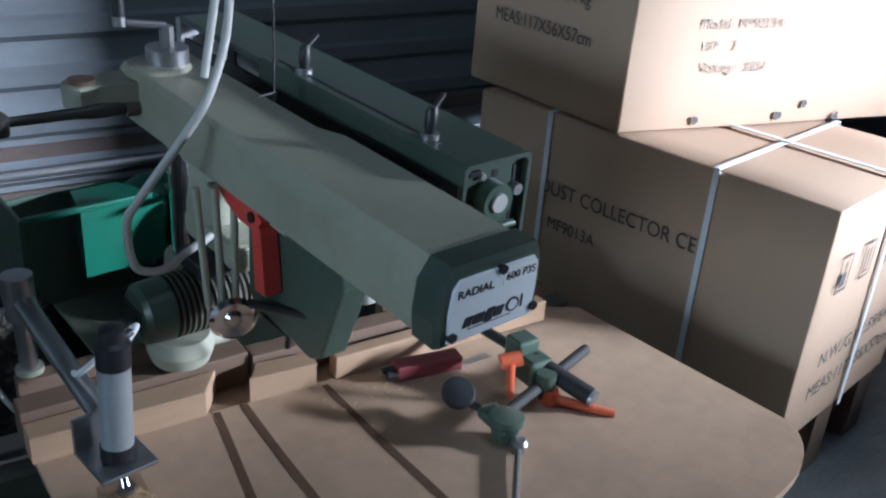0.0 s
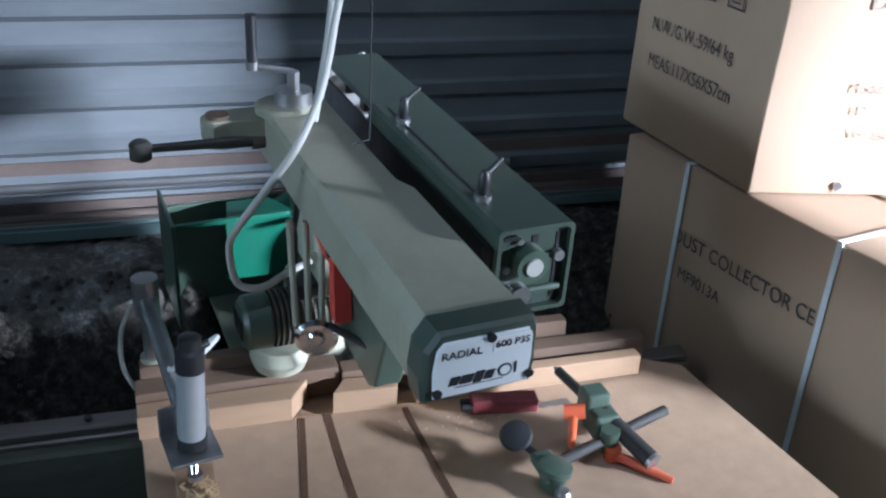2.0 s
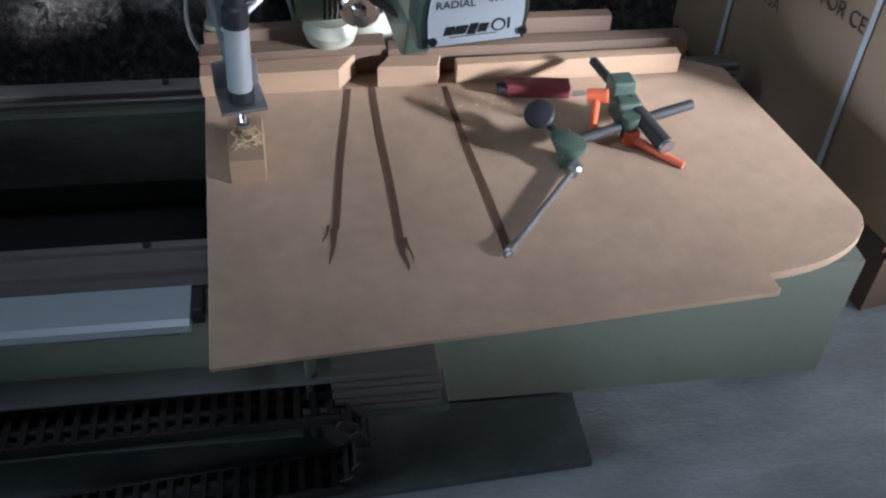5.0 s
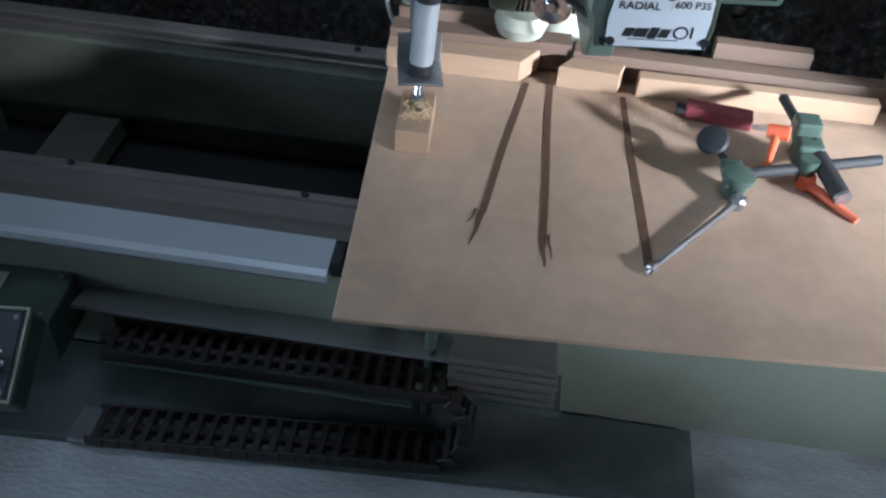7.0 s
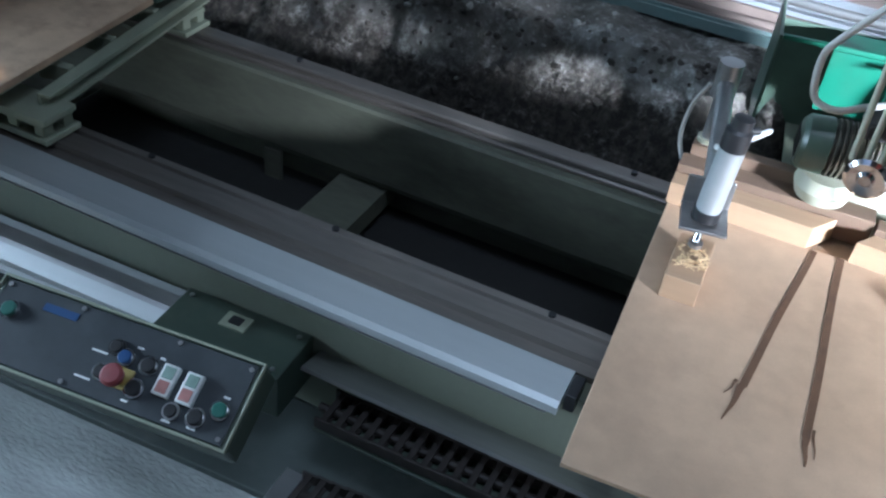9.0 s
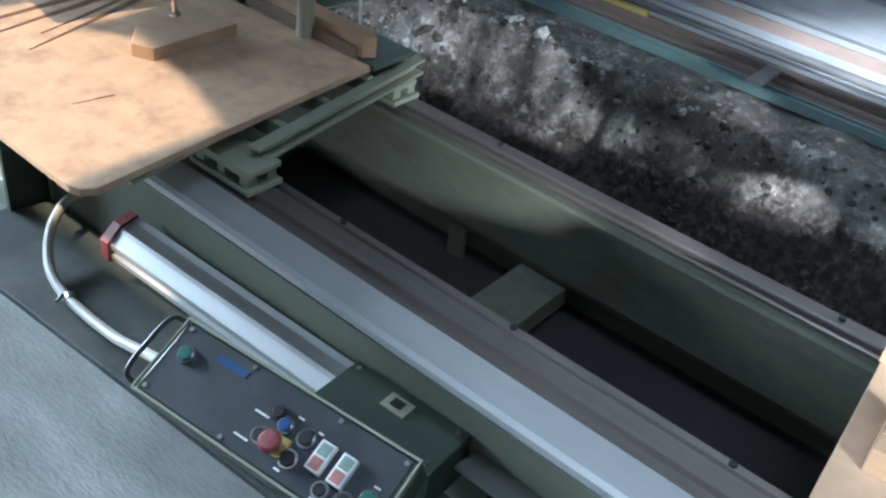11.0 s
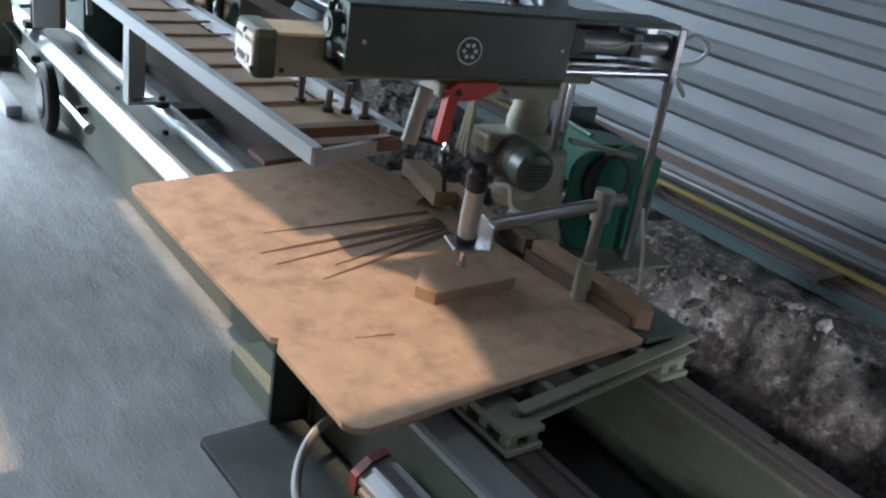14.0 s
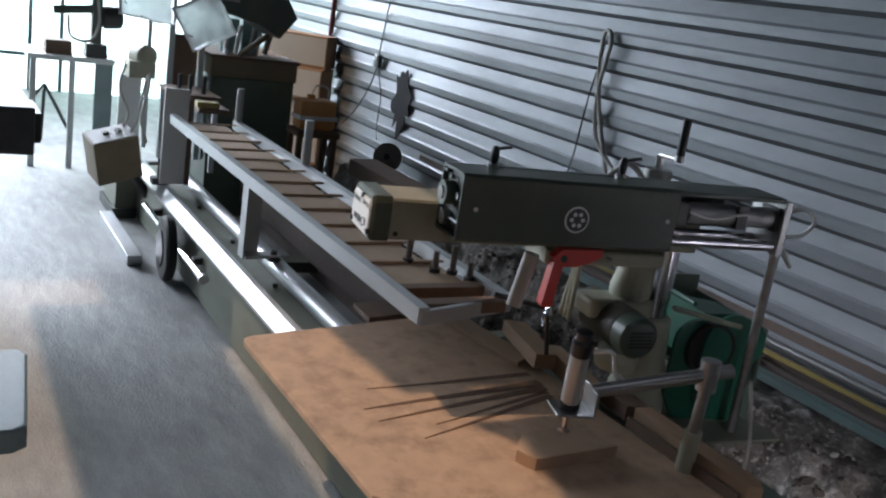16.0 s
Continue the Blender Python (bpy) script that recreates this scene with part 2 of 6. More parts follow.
# ---------------- mesh helpers ----------------
def box(bm, x0, y0, z0, x1, y1, z1, bevel=0.0, m=None):
    r = bmesh.ops.create_cube(bm, size=1)
    vs = r["verts"]
    for v in vs:
        v.co = Vector((x0 + (v.co.x + 0.5) * (x1 - x0), y0 + (v.co.y + 0.5) * (y1 - y0), z0 + (v.co.z + 0.5) * (z1 - z0)))
    if bevel:
        es = list({e for v in vs for e in v.link_edges})
        out = bmesh.ops.bevel(bm, geom=es, offset=bevel, segments=2, profile=0.5, affect="EDGES")
        vs = list({v for f in out["faces"] for v in f.verts} | {v for v in vs if v.is_valid})
    if m is not None:
        bmesh.ops.transform(bm, matrix=m, verts=vs)
    return vs


def rod(bm, a, b, r, seg=16, r2=None):
    a, b = Vector(a), Vector(b)
    d = b - a
    m = Matrix.Translation((a + b) / 2) @ d.to_track_quat("Z", "Y").to_matrix().to_4x4()
    return bmesh.ops.create_cone(bm, cap_ends=True, segments=seg, radius1=r, radius2=r if r2 is None else r2, depth=d.length, matrix=m)["verts"]


def turned(bm, axis_from, direction, profile, seg=24):
    """A turned body: profile is (distance along, radius) pairs."""
    a, d = Vector(axis_from), Vector(direction).normalized()
    q = d.to_track_quat("Z", "Y").to_matrix()
    rings = []
    for h, r in profile:
        rings.append([bm.verts.new(a + q @ Vector((r * math.cos(2 * math.pi * i / seg), r * math.sin(2 * math.pi * i / seg), h))) for i in range(seg)])
    for p, s in zip(rings, rings[1:]):
        for i in range(seg):
            bm.faces.new((p[i], p[(i + 1) % seg], s[(i + 1) % seg], s[i]))
    bm.faces.new(list(reversed(rings[0]))); bm.faces.new(rings[-1])


def pipe(bm, pts, r, seg=10, smooth=6):
    """A round cable or tube along a soft curve through pts."""
    p = [Vector(q) for q in pts]
    ext = [2 * p[0] - p[1], *p, 2 * p[-1] - p[-2]]
    path = []
    for i in range(1, len(ext) - 2):
        for k in range(smooth):
            t = k / smooth
            a, b, c, d = ext[i - 1 : i + 3]
            path.append(0.5 * (2 * b + (c - a) * t + (2 * a - 5 * b + 4 * c - d) * t * t + (3 * b - a - 3 * c + d) * t ** 3))
    path.append(p[-1])
    ref, rings = Vector((0.31, 0.17, 0.93)), []
    for i, q in enumerate(path):
        d = (path[min(i + 1, len(path) - 1)] - path[max(i - 1, 0)]).normalized()
        u = d.cross(ref).normalized()
        ref = u.cross(d).normalized()
        rings.append([bm.verts.new(q + r * (math.cos(2 * math.pi * k / seg) * u + math.sin(2 * math.pi * k / seg) * ref)) for k in range(seg)])
    for a, b in zip(rings, rings[1:]):
        for k in range(seg):
            bm.faces.new((a[k], a[(k + 1) % seg], b[(k + 1) % seg], b[k]))
    bm.faces.new(list(reversed(rings[0]))); bm.faces.new(rings[-1])


def prism(bm, outline, z0, z1, bevel=0.0):
    """An upright slab with the given (x, y) outline, counter-clockwise."""
    lo = [bm.verts.new((x, y, z0)) for x, y in outline]
    hi = [bm.verts.new((x, y, z1)) for x, y in outline]
    k = len(outline)
    bm.faces.new(list(reversed(lo))); top = bm.faces.new(hi)
    for i in range(k):
        bm.faces.new((lo[i], lo[(i + 1) % k], hi[(i + 1) % k], hi[i]))
    if bevel:
        bmesh.ops.bevel(bm, geom=list(top.edges), offset=bevel, segments=2, profile=0.5, affect="EDGES")


def profile_x(bm, outline, x0, x1):
    """A bar along x with the given (y, z) section."""
    a = [bm.verts.new((x0, y, z)) for y, z in outline]
    b = [bm.verts.new((x1, y, z)) for y, z in outline]
    k = len(outline)
    bm.faces.new(a); bm.faces.new(list(reversed(b)))
    for i in range(k):
        bm.faces.new((a[i], b[i], b[(i + 1) % k], a[(i + 1) % k]))


def profile_y(bm, outline, y0, y1):
    """A bar along y with the given (x, z) section."""
    a = [bm.verts.new((x, y0, z)) for x, z in outline]
    b = [bm.verts.new((x, y1, z)) for x, z in outline]
    k = len(outline)
    bm.faces.new(a); bm.faces.new(list(reversed(b)))
    for i in range(k):
        bm.faces.new((a[i], b[i], b[(i + 1) % k], a[(i + 1) % k]))


AT = Matrix.Identity(4)  # where the group of things that is being built stands


def thing(name, label, category, group="", m=None):
    ob = new(name)
    ob.empty_display_size = 0.05
    ob.matrix_basis = AT @ m if m is not None else AT
    return tagged(ob, label, category, group)


def part(name, bm, material, parent=None, label="", smooth=False, m=None):
    bmesh.ops.recalc_face_normals(bm, faces=bm.faces)
    me = bpy.data.meshes.new(name)
    bm.to_mesh(me); bm.free()
    me.materials.append(material)
    if smooth:
        for p in me.polygons:
            p.use_smooth = True
        me.set_sharp_from_angle(angle=radians(35))
    ob = new(name, me)
    if parent:
        ob.parent = parent
        if m is not None:
            ob.matrix_basis = m
    else:
        ob.matrix_basis = AT
    if label:
        ob["label"] = label
    return ob


def solid(name, material, parent, *shape, label="", bevel=0.002, m=None):
    bm = bmesh.new(); box(bm, *shape, bevel=bevel)
    return part(name, bm, material, parent, label, m=m)


def round_bar(name, material, parent, a, b, r, label="", seg=18, r2=None):
    bm = bmesh.new(); rod(bm, a, b, r, seg, r2)
    return part(name, bm, material, parent, label, smooth=True)


def tube_part(name, material, parent, pts, r, label="", seg=10):
    bm = bmesh.new(); pipe(bm, pts, r, seg)
    return part(name, bm, material, parent, label, smooth=True)


def words(name, text, size, material, parent, m, label="", spread=1.0, bold=0.0, squeeze=1.0):
    """Flat lettering in the built-in font, as a mesh."""
    cu = bpy.data.curves.new(name, "FONT")
    cu.body, cu.size, cu.align_x, cu.align_y, cu.space_character, cu.offset = text, size, "CENTER", "CENTER", spread, bold
    cu.extrude = 0.0002
    tmp = bpy.data.objects.new(name + "_curve", cu)
    scene.collection.objects.link(tmp)
    dg = bpy.context.evaluated_depsgraph_get()
    me = bpy.data.meshes.new_from_object(tmp.evaluated_get(dg))
    bpy.data.objects.remove(tmp)
    me.materials.clear(); me.materials.append(material)
    ob = new(name, me)
    ob.parent = parent
    ob.matrix_basis = m @ Matrix.Diagonal((squeeze, 1, 1, 1))
    if label:
        ob["label"] = label
    return ob


def structure(name, bm, material, label, smooth=False):
    return tagged(part(name, bm, material, None, smooth=smooth), label, name.split("_")[0], kind="structure")


# ---------------- the hall ----------------
bm = bmesh.new()
box(bm, -10.6, -5.2, -0.3, 4.2, 1.46, 0.0)
structure("floor", bm, CONCRETE, "worn grey concrete workshop floor with stains")


def corrugated(x0, x1, y, z0, z1, period, phase):
    """Sheet with ribs that run along x: broad flats, a rolled crest under each and a deep groove."""
    bm = bmesh.new()
    line, z = [], z0 + phase
    while z < z1:
        line += [(y + 0.006, z - 0.0115), (y + 0.026, z - 0.0095), (y + 0.026, z + 0.0095), (y - 0.002, z + 0.0115), (y - 0.014, z + 0.020), (y - 0.013, z + 0.040), (y - 0.006, z + 0.050)]
        z += period
    line = [(yy, min(max(zz, z0), z1)) for yy, zz in line]
    xs = np.linspace(x0, x1, 24)
    rows = [[bm.verts.new((x, yy + 0.004 * noise.noise((x * 0.8, zz * 1.5, 3.1)), zz)) for x in xs] for yy, zz in line]
    for a, b in zip(rows, rows[1:]):
        for i in range(len(xs) - 1):
            bm.faces.new((a[i], a[i + 1], b[i + 1], b[i]))
    bmesh.ops.remove_doubles(bm, verts=bm.verts, dist=0.0002)
    return bm


WALL_Y = 1.438
ob = structure("wall_back", corrugated(-10.6, 4.2, WALL_Y, 0.0, 4.0, 0.119, 0.036), SHEET, "dull galvanised corrugated sheet wall with horizontal ribs")
mod = ob.modifiers.new("thickness", "SOLIDIFY"); mod.thickness, mod.offset = 0.02, 1

# unseen wall; its opening is cut to keep daylight_side off bed and floor
bm = bmesh.new()
box(bm, 4.2, -5.2, 0, 4.35, -2.55, 4.0); box(bm, 4.2, -0.95, 0, 4.35, 1.7, 4.0); box(bm, 4.2, -2.55, 0, 4.35, -0.95, 1.47); box(bm, 4.2, -2.55, 2.5, 4.35, -0.95, 4.0)
structure("wall_right", bm, ROOF, "unseen dull end wall with one opening that trims the side light")
bm = bmesh.new()
box(bm, -10.6, -5.2, 0, 4.2, -5.0, 4.0)
structure("wall_front", bm, ROOF, "plain dull front wall")
# unseen roof, added with gaps cut to shape the sun patches and shade edges
bm = bmesh.new()
box(bm, -10.6, -5.2, 4.0, 4.35, -4.6, 4.06)
box(bm, -10.6, -4.6, 4.0, -4.86, -2.6, 4.06)
box(bm, -4.86, -2.92, 4.0, -4.48, -2.6, 4.06)
box(bm, -4.48, -3.255, 4.0, -1.0, -2.6, 4.06)
box(bm, -1.0, -4.6, 4.0, 4.35, -2.6, 4.06)
box(bm, -10.6, -2.6, 4.0, -3.9, -1.9, 4.06)
box(bm, -1.54, -2.6, 4.0, 4.35, -1.9, 4.06)
box(bm, -10.6, -1.9, 4.0, -7.1, 1.7, 4.06); box(bm, -7.1, -0.35, 4.0, -6.15, 1.7, 4.06); box(bm, -7.1, -1.9, 4.0, -6.15, -1.35, 4.06); box(bm, -6.15, -1.9, 4.0, -2.33, 1.7, 4.06); box(bm, -2.33, -1.78, 4.0, -2.13, 1.7, 4.06); box(bm, -2.13, -1.9, 4.0, 4.35, 1.7, 4.06)
prism(bm, [(-3.9, -2.30), (-2.75, -2.24), (-2.33, -2.21), (-2.33, -1.901), (-2.13, -1.901), (-2.13, -2.12), (-2.0, -2.04), (-1.72, -2.09), (-1.54, -2.15), (-1.54, -1.901), (-3.9, -1.901)], 4.002, 4.058)
tagged(part("ceiling", bm, ROOF), "unseen dull roof over the workshop with gaps cut to shape the sunlight", "ceiling", kind="structure")
bm = bmesh.new()
box(bm, -10.75, -5.2, 3.4, -10.6, 1.7, 4.0)
structure("wall_left", bm, ROOF, "lintel over the wide bright opening")

# earth bank behind the machine: dark soil below, a broken concrete edge above, a ledge to the wall
bm = bmesh.new()
layer = bm.verts.layers.float.new("concrete")
nx, ny = 700, 84
grid = []


def lumpy(p, octaves, gain=0.55):
    """Sum of noise octaves, each finer and weaker."""
    v, a = 0.0, 1.0
    for i in range(octaves):
        v += a * noise.noise(p * 2.1 ** i + Vector((3.7 * i, 0, 0)))
        a *= gain
    return v


for i in range(nx):
    x = -5.3 + 7.6 * i / (nx - 1)
    row = []
    for j in range(ny):
        t = j / (ny - 1)
        t += 0.10 * math.sin(2 * math.pi * t)
        y = 0.68 + 0.755 * t
        edge = 0.47 + 0.12 * noise.noise(Vector((x * 1.7, 0.3, 2.0))) + 0.06 * noise.noise(Vector((x * 5.1, 1.3, 2.0))) + 0.03 * noise.noise(Vector((x * 14.0, 1.3, 2.0)))
        rise = min(max(t / edge, 0), 1)
        z = 0.02 + 0.20 * rise + 0.23 * rise ** 4.0 - 0.02 * max(t - edge, 0)
        p = Vector((x * 2.2, y * 3.0, 0.7))
        near = min(1, max(0, 1.5 - abs(t - edge) * 3.2))
        z += (0.012 + 0.022 * near) * lumpy(p * 2.0, 5, 0.62)
        y += 0.045 * lumpy(p * 2.3 + Vector((9, 0, 0)), 4, 0.6) * (1 - t)
        row.append(bm.verts.new((x, min(y, 1.432), z)))
    grid.append(row)
surface = [[v.co.copy() for v in row] for row in grid]
for row in grid:
    for v in row:
        c = v.co
        v[layer] = min(max(0.5 + (c.z - 0.335) * 6.0 + 0.25 * lumpy(c * 4.0, 3) - 1.1 * max(c.x + 0.5, 0) - 1.5 * max(c.y - 1.18, 0), 0), 1)
for a, b in zip(grid, grid[1:]):
    for j in range(ny - 1):
        bm.faces.new((a[j], b[j], b[j + 1], a[j + 1]))
bank = tagged(part("earth_bank", bm, BANK, smooth=True), "dark earth bank with a crumbling concrete edge behind the machine", "earth bank", kind="structure")


def rubble(count, x0, x1, y0, y1, lo, hi):
    """Angular broken lumps half sunk in the bank, joined."""
    bm = bmesh.new()
    spots = [p for row in surface for p in row if x0 < p.x < x1 and y0 < p.y < y1]
    for i in range(count):
        r = random.uniform(lo, hi) * (1.0 if random.random() < 0.85 else 1.8)
        c = random.choice(spots) + Vector((random.uniform(-0.006, 0.006), 0, random.uniform(-0.2, 0.3) * r))
        vs = bmesh.ops.create_icosphere(bm, subdivisions=1, radius=r)["verts"]
        k = Vector((random.uniform(0.6, 1.4), random.uniform(0.6, 1.2), random.uniform(0.5, 0.9)))
        turn = pose(c.x, c.y, c.z, random.uniform(-35, 35), random.uniform(-35, 35), random.uniform(0, 360))
        for v in vs:
            v.co = turn @ Vector([q * w * random.uniform(0.7, 1.2) for q, w in zip(v.co, k)])
    return bm


tagged(part("rubble", rubble(500, -3.6, -0.2, 1.0, 1.22, 0.003, 0.009), RUBBLE), "grey broken concrete lumps along the bank top", "rubble", kind="stuff")
tagged(part("clods", rubble(1300, -3.6, 1.6, 0.70, 1.05, 0.004, 0.014), EARTH), "dark clods of earth on the bank face", "clods", kind="stuff")
tagged(part("concrete_lumps", rubble(420, -2.35, -1.5, 0.86, 1.06, 0.003, 0.009), RUBBLE), "pale grey pebbles of broken concrete on the bank beside the saw", "rubble", kind="stuff")
tagged(part("broken_slabs", rubble(9, -1.5, -0.9, 1.02, 1.12, 0.010, 0.020), PALE_LUMP), "larger pale broken pieces of concrete at the bank edge", "rubble", kind="stuff")

# rails and pipes that lie along the foot of the sheet wall
o = thing("channel_rail", "teal painted channel rail along the wall foot", "rail")
bm = bmesh.new(); profile_x(bm, [(1.262, 0.452), (1.300, 0.452), (1.300, 0.482), (1.293, 0.482), (1.293, 0.460), (1.269, 0.460), (1.269, 0.482), (1.262, 0.482)], -4.9, 2.2)
part("channel", bm, TEAL, o)
for x in (-3.3, -2.1, -1.32, -0.55, 0.8):
    solid("rail_tie", STEEL, o, x, 1.255, 0.4825, x + 0.045, 1.40, 0.495)
for label, y, z, r, x0, x1 in (("rusty brown pipe lying along the wall", 1.328, 0.462, 0.016, -4.9, 2.2), ("dark rusty pipe beside the channel rail", 1.362, 0.470, 0.015, -4.6, 1.9)):
    tagged(round_bar("pipe", RUST, None, (x0, y, z), (x1, y, z), r), label, "pipe", "pipes along the wall")
o = solid("flat_bar", YELLOW, None, -4.2, 1.388, 0.497, -0.95, 1.404, 0.513)
tagged(o, "yellow painted flat bar leaning on the wall foot", "bar")
o = solid("flat_bar", RUST, None, -4.4, 1.406, 0.450, 2.2, 1.420, 0.496)
tagged(o, "rusty flat steel bar on edge at the wall foot", "bar")
o = solid("wall_strip", RUST, None, -4.9, 1.414, 0.575, 2.2, 1.421, 0.612)
tagged(o, "rusty brown strip fixed across the sheet wall", "strip")
o = round_bar("pipe", STEEL, None, (-4.4, 1.392, 0.548), (1.2, 1.392, 0.548), 0.013)
tagged(o, "thin grey pipe along the wall foot", "pipe", "pipes along the wall")
# ---------------- saw beds: beams, rails, base plate ----------------
def saw_bed(label, x0, x1, rear):
    b = thing("machine_bed", label, "machine bed", "machine beds")
    bm = bmesh.new(); profile_x(bm, [(-0.115, 0.02), (0.058, 0.02), (0.058, 0.32), (0.04, 0.343), (-0.115, 0.343)], x0, x1)
    part("front_beam", bm, BED, b)
    bm = bmesh.new(); profile_x(bm, [(0.60, 0.0), (0.62, 0.0), (0.62, 0.33), (0.536, 0.33), (0.530, 0.322), (0.530, 0.130), (0.536, 0.112), (0.548, 0.106), (0.60, 0.106)], x0, x1)
    part("rear_beam", bm, rear, b)
    return b


bed = saw_bed("long olive green steel bed with worn rails", -1.80, 1.38, BED_BLOTCHED)
bm = bmesh.new(); profile_x(bm, [(-0.158, 0.334), (-0.155, 0.329), (-0.116, 0.335), (-0.072, 0.345), (-0.072, 0.362), (-0.145, 0.354), (-0.157, 0.348)], -1.78, 0.118)
part("guide_strip", bm, ALU, bed, "bright aluminium cover strip")
bm = bmesh.new(); profile_x(bm, [(-0.158, 0.327), (-0.140, 0.318), (-0.116, 0.318), (-0.116, 0.334)], -1.78, 0.10)
part("strip_support", bm, STEEL, bed)
bm = bmesh.new(); profile_x(bm, [(-0.068, 0.344), (0.056, 0.344), (0.056, 0.356), (0.036, 0.358), (0.032, 0.351), (0.021, 0.351), (0.017, 0.364), (-0.031, 0.364), (-0.035, 0.351), (-0.050, 0.351), (-0.052, 0.357), (-0.068, 0.357)], -1.80, 1.38)
part("front_rail", bm, RAIL, bed, "worn dark steel rail")
bm = bmesh.new(); profile_x(bm, [(0.556, 0.331), (0.608, 0.331), (0.608, 0.352), (0.602, 0.366), (0.562, 0.366), (0.558, 0.362), (0.558, 0.352), (0.564, 0.346), (0.556, 0.340)], -1.80, 1.38)
part("rear_rail", bm, RAIL, bed, "worn dark steel rail")
for x in (-1.66, -0.655, 0.57):
    solid("cross_member", BED_BLOTCHED, bed, x - 0.07, 0.059, 0.045, x + 0.07, 0.598, 0.104)
solid("web_plate", BED_BLOTCHED, bed, -0.962, 0.533, 0.012, -0.908, 0.545, 0.1055)
bm = bmesh.new(); prism(bm, [(-1.845, -0.42), (-1.83, -0.43), (0.845, -0.287), (0.845, -0.116), (-1.86, -0.116)], 0.0, 0.018, 0.003)
part("base_plate", bm, PLATE, bed, "dull green steel base plate")
# near-black sheet: the pit's deep shade is put into its colour
solid("pit_shade_sheet", RUBBER, bed, -1.79, 0.060, 0.0, 1.37, 0.599, 0.012, bevel=0)
for x, y, z in ((-0.902, 0.045, 0.355), (0.029, 0.045, 0.355), (-0.44, 0.045, 0.355), (-0.88, 0.585, 0.366), (0.02, 0.585, 0.366)):
    round_bar("bolt", BLACK, bed, (x, y, z), (x, y, z + 0.007), 0.008, seg=8)
round_bar("bolt", BLACK, bed, (-0.15, -0.120, 0.295), (-0.15, -0.113, 0.295), 0.006, seg=8)
solid("strip_stop", BLACK, bed, 0.122, -0.140, 0.333, 0.142, -0.085, 0.370, label="black end stop of the guide strip")
solid("end_plate", BED, bed, -1.815, -0.13, 0.018, -1.80, 0.06, 0.343)
bm = bmesh.new(); profile_x(bm, [(-0.116, 0.190), (-0.186, 0.208), (-0.190, 0.202), (-0.119, 0.183)], -0.37, 0.44)
part("chain_lip", bm, STEEL, bed, "pale steel lip over the cable chain")
round_bar("adjusting_post", GREEN, bed, (0.315, -0.165, 0.02), (0.315, -0.165, 0.43), 0.011)

# rear beam in rust brown: the dark of the bed's interior put into colour
bed_b = saw_bed("long green steel bed with bright guide tubes", -5.6, -1.84, RUST)
bm = bmesh.new(); profile_x(bm, [(-0.165, 0.318), (-0.116, 0.318), (-0.090, 0.346), (-0.090, 0.362), (-0.115, 0.364), (-0.165, 0.330)], -5.6, -1.86)
part("guide_strip", bm, ALU, bed_b, "bright aluminium cover strip")
round_bar("guide_tube", ALU, bed_b, (-5.6, 0.040, 0.370), (-1.95, 0.040, 0.370), 0.033, "bright round guide tube")
round_bar("guide_tube", ALU, bed_b, (-4.3, 0.135, 0.322), (-2.2, 0.135, 0.322), 0.016, "thin grey guide tube")
for x in (-2.75, -3.3, -3.9, -4.5):
    round_bar("bolt", BLACK, bed_b, (x, -0.02, 0.343), (x, -0.02, 0.360), 0.011, seg=8)
for x in (-2.4, -3.4, -4.4):
    solid("cross_member", BED_BLOTCHED, bed_b, x - 0.06, 0.059, 0.045, x + 0.06, 0.598, 0.104)
solid("foot_box", PALE, bed_b, -2.14, -0.22, 0.0, -1.87, -0.116, 0.085, bevel=0.004)
bm = bmesh.new(); prism(bm, [(-1.842, -0.235), (-1.828, -0.235), (-1.828, -0.116), (-1.842, -0.116)], 0.0, 0.34, 0.002)
part("gusset", bm, GREEN, bed_b, "dark green gusset plate")


# ---------------- front fittings of the bed ----------------
cyl = thing("rodless_cylinder", "long aluminium pneumatic cylinder with crimson end cap", "cylinder", m=pose(0.025, -0.004, 0.014, 0, 0, 1.8))
bm = bmesh.new(); profile_x(bm, [(-0.101, 0.115), (-0.165, 0.100), (-0.182, 0.108), (-0.182, 0.120), (-0.172, 0.124), (-0.172, 0.134), (-0.182, 0.138), (-0.182, 0.152), (-0.176, 0.158), (-0.150, 0.180), (-0.101, 0.190)], -1.405, -0.70)
part("barrel", bm, ALU, cyl, "grooved aluminium barrel")
bm = bmesh.new(); profile_x(bm, [(-0.101, 0.108), (-0.168, 0.094), (-0.190, 0.104), (-0.190, 0.156), (-0.150, 0.188), (-0.101, 0.197)], -1.432, -1.405)
part("end_cap", bm, CRIMSON, cyl, "worn crimson end cap")
bm = bmesh.new(); profile_x(bm, [(-0.158, 0.1755), (-0.150, 0.182), (-0.120, 0.188), (-0.120, 0.186)], -1.40, -0.70)
part("seal_band", bm, STEEL, cyl)

term = thing("junction_box", "dark green sheet box behind the control panel", "junction box", m=pose(-0.006, 0.009, 0.008, 0, 0, 2.6) @ Matrix.Scale(1.035, 4))
solid("box_body", GREEN, term, -0.652, -0.232, 0.10, -0.375, -0.102, 0.205, bevel=0.003)
solid("latch_plate", PALE, term, -0.545, -0.165, 0.206, -0.490, -0.125, 0.210, bevel=0.001)
solid("slot", BLACK, term, -0.530, -0.155, 0.2105, -0.505, -0.135, 0.213, bevel=0)
for x, y in ((-0.395, -0.215), (-0.395, -0.12), (-0.635, -0.12)):
    round_bar("screw", STEEL, term, (x, y, 0.205), (x, y, 0.208), 0.005, seg=8)

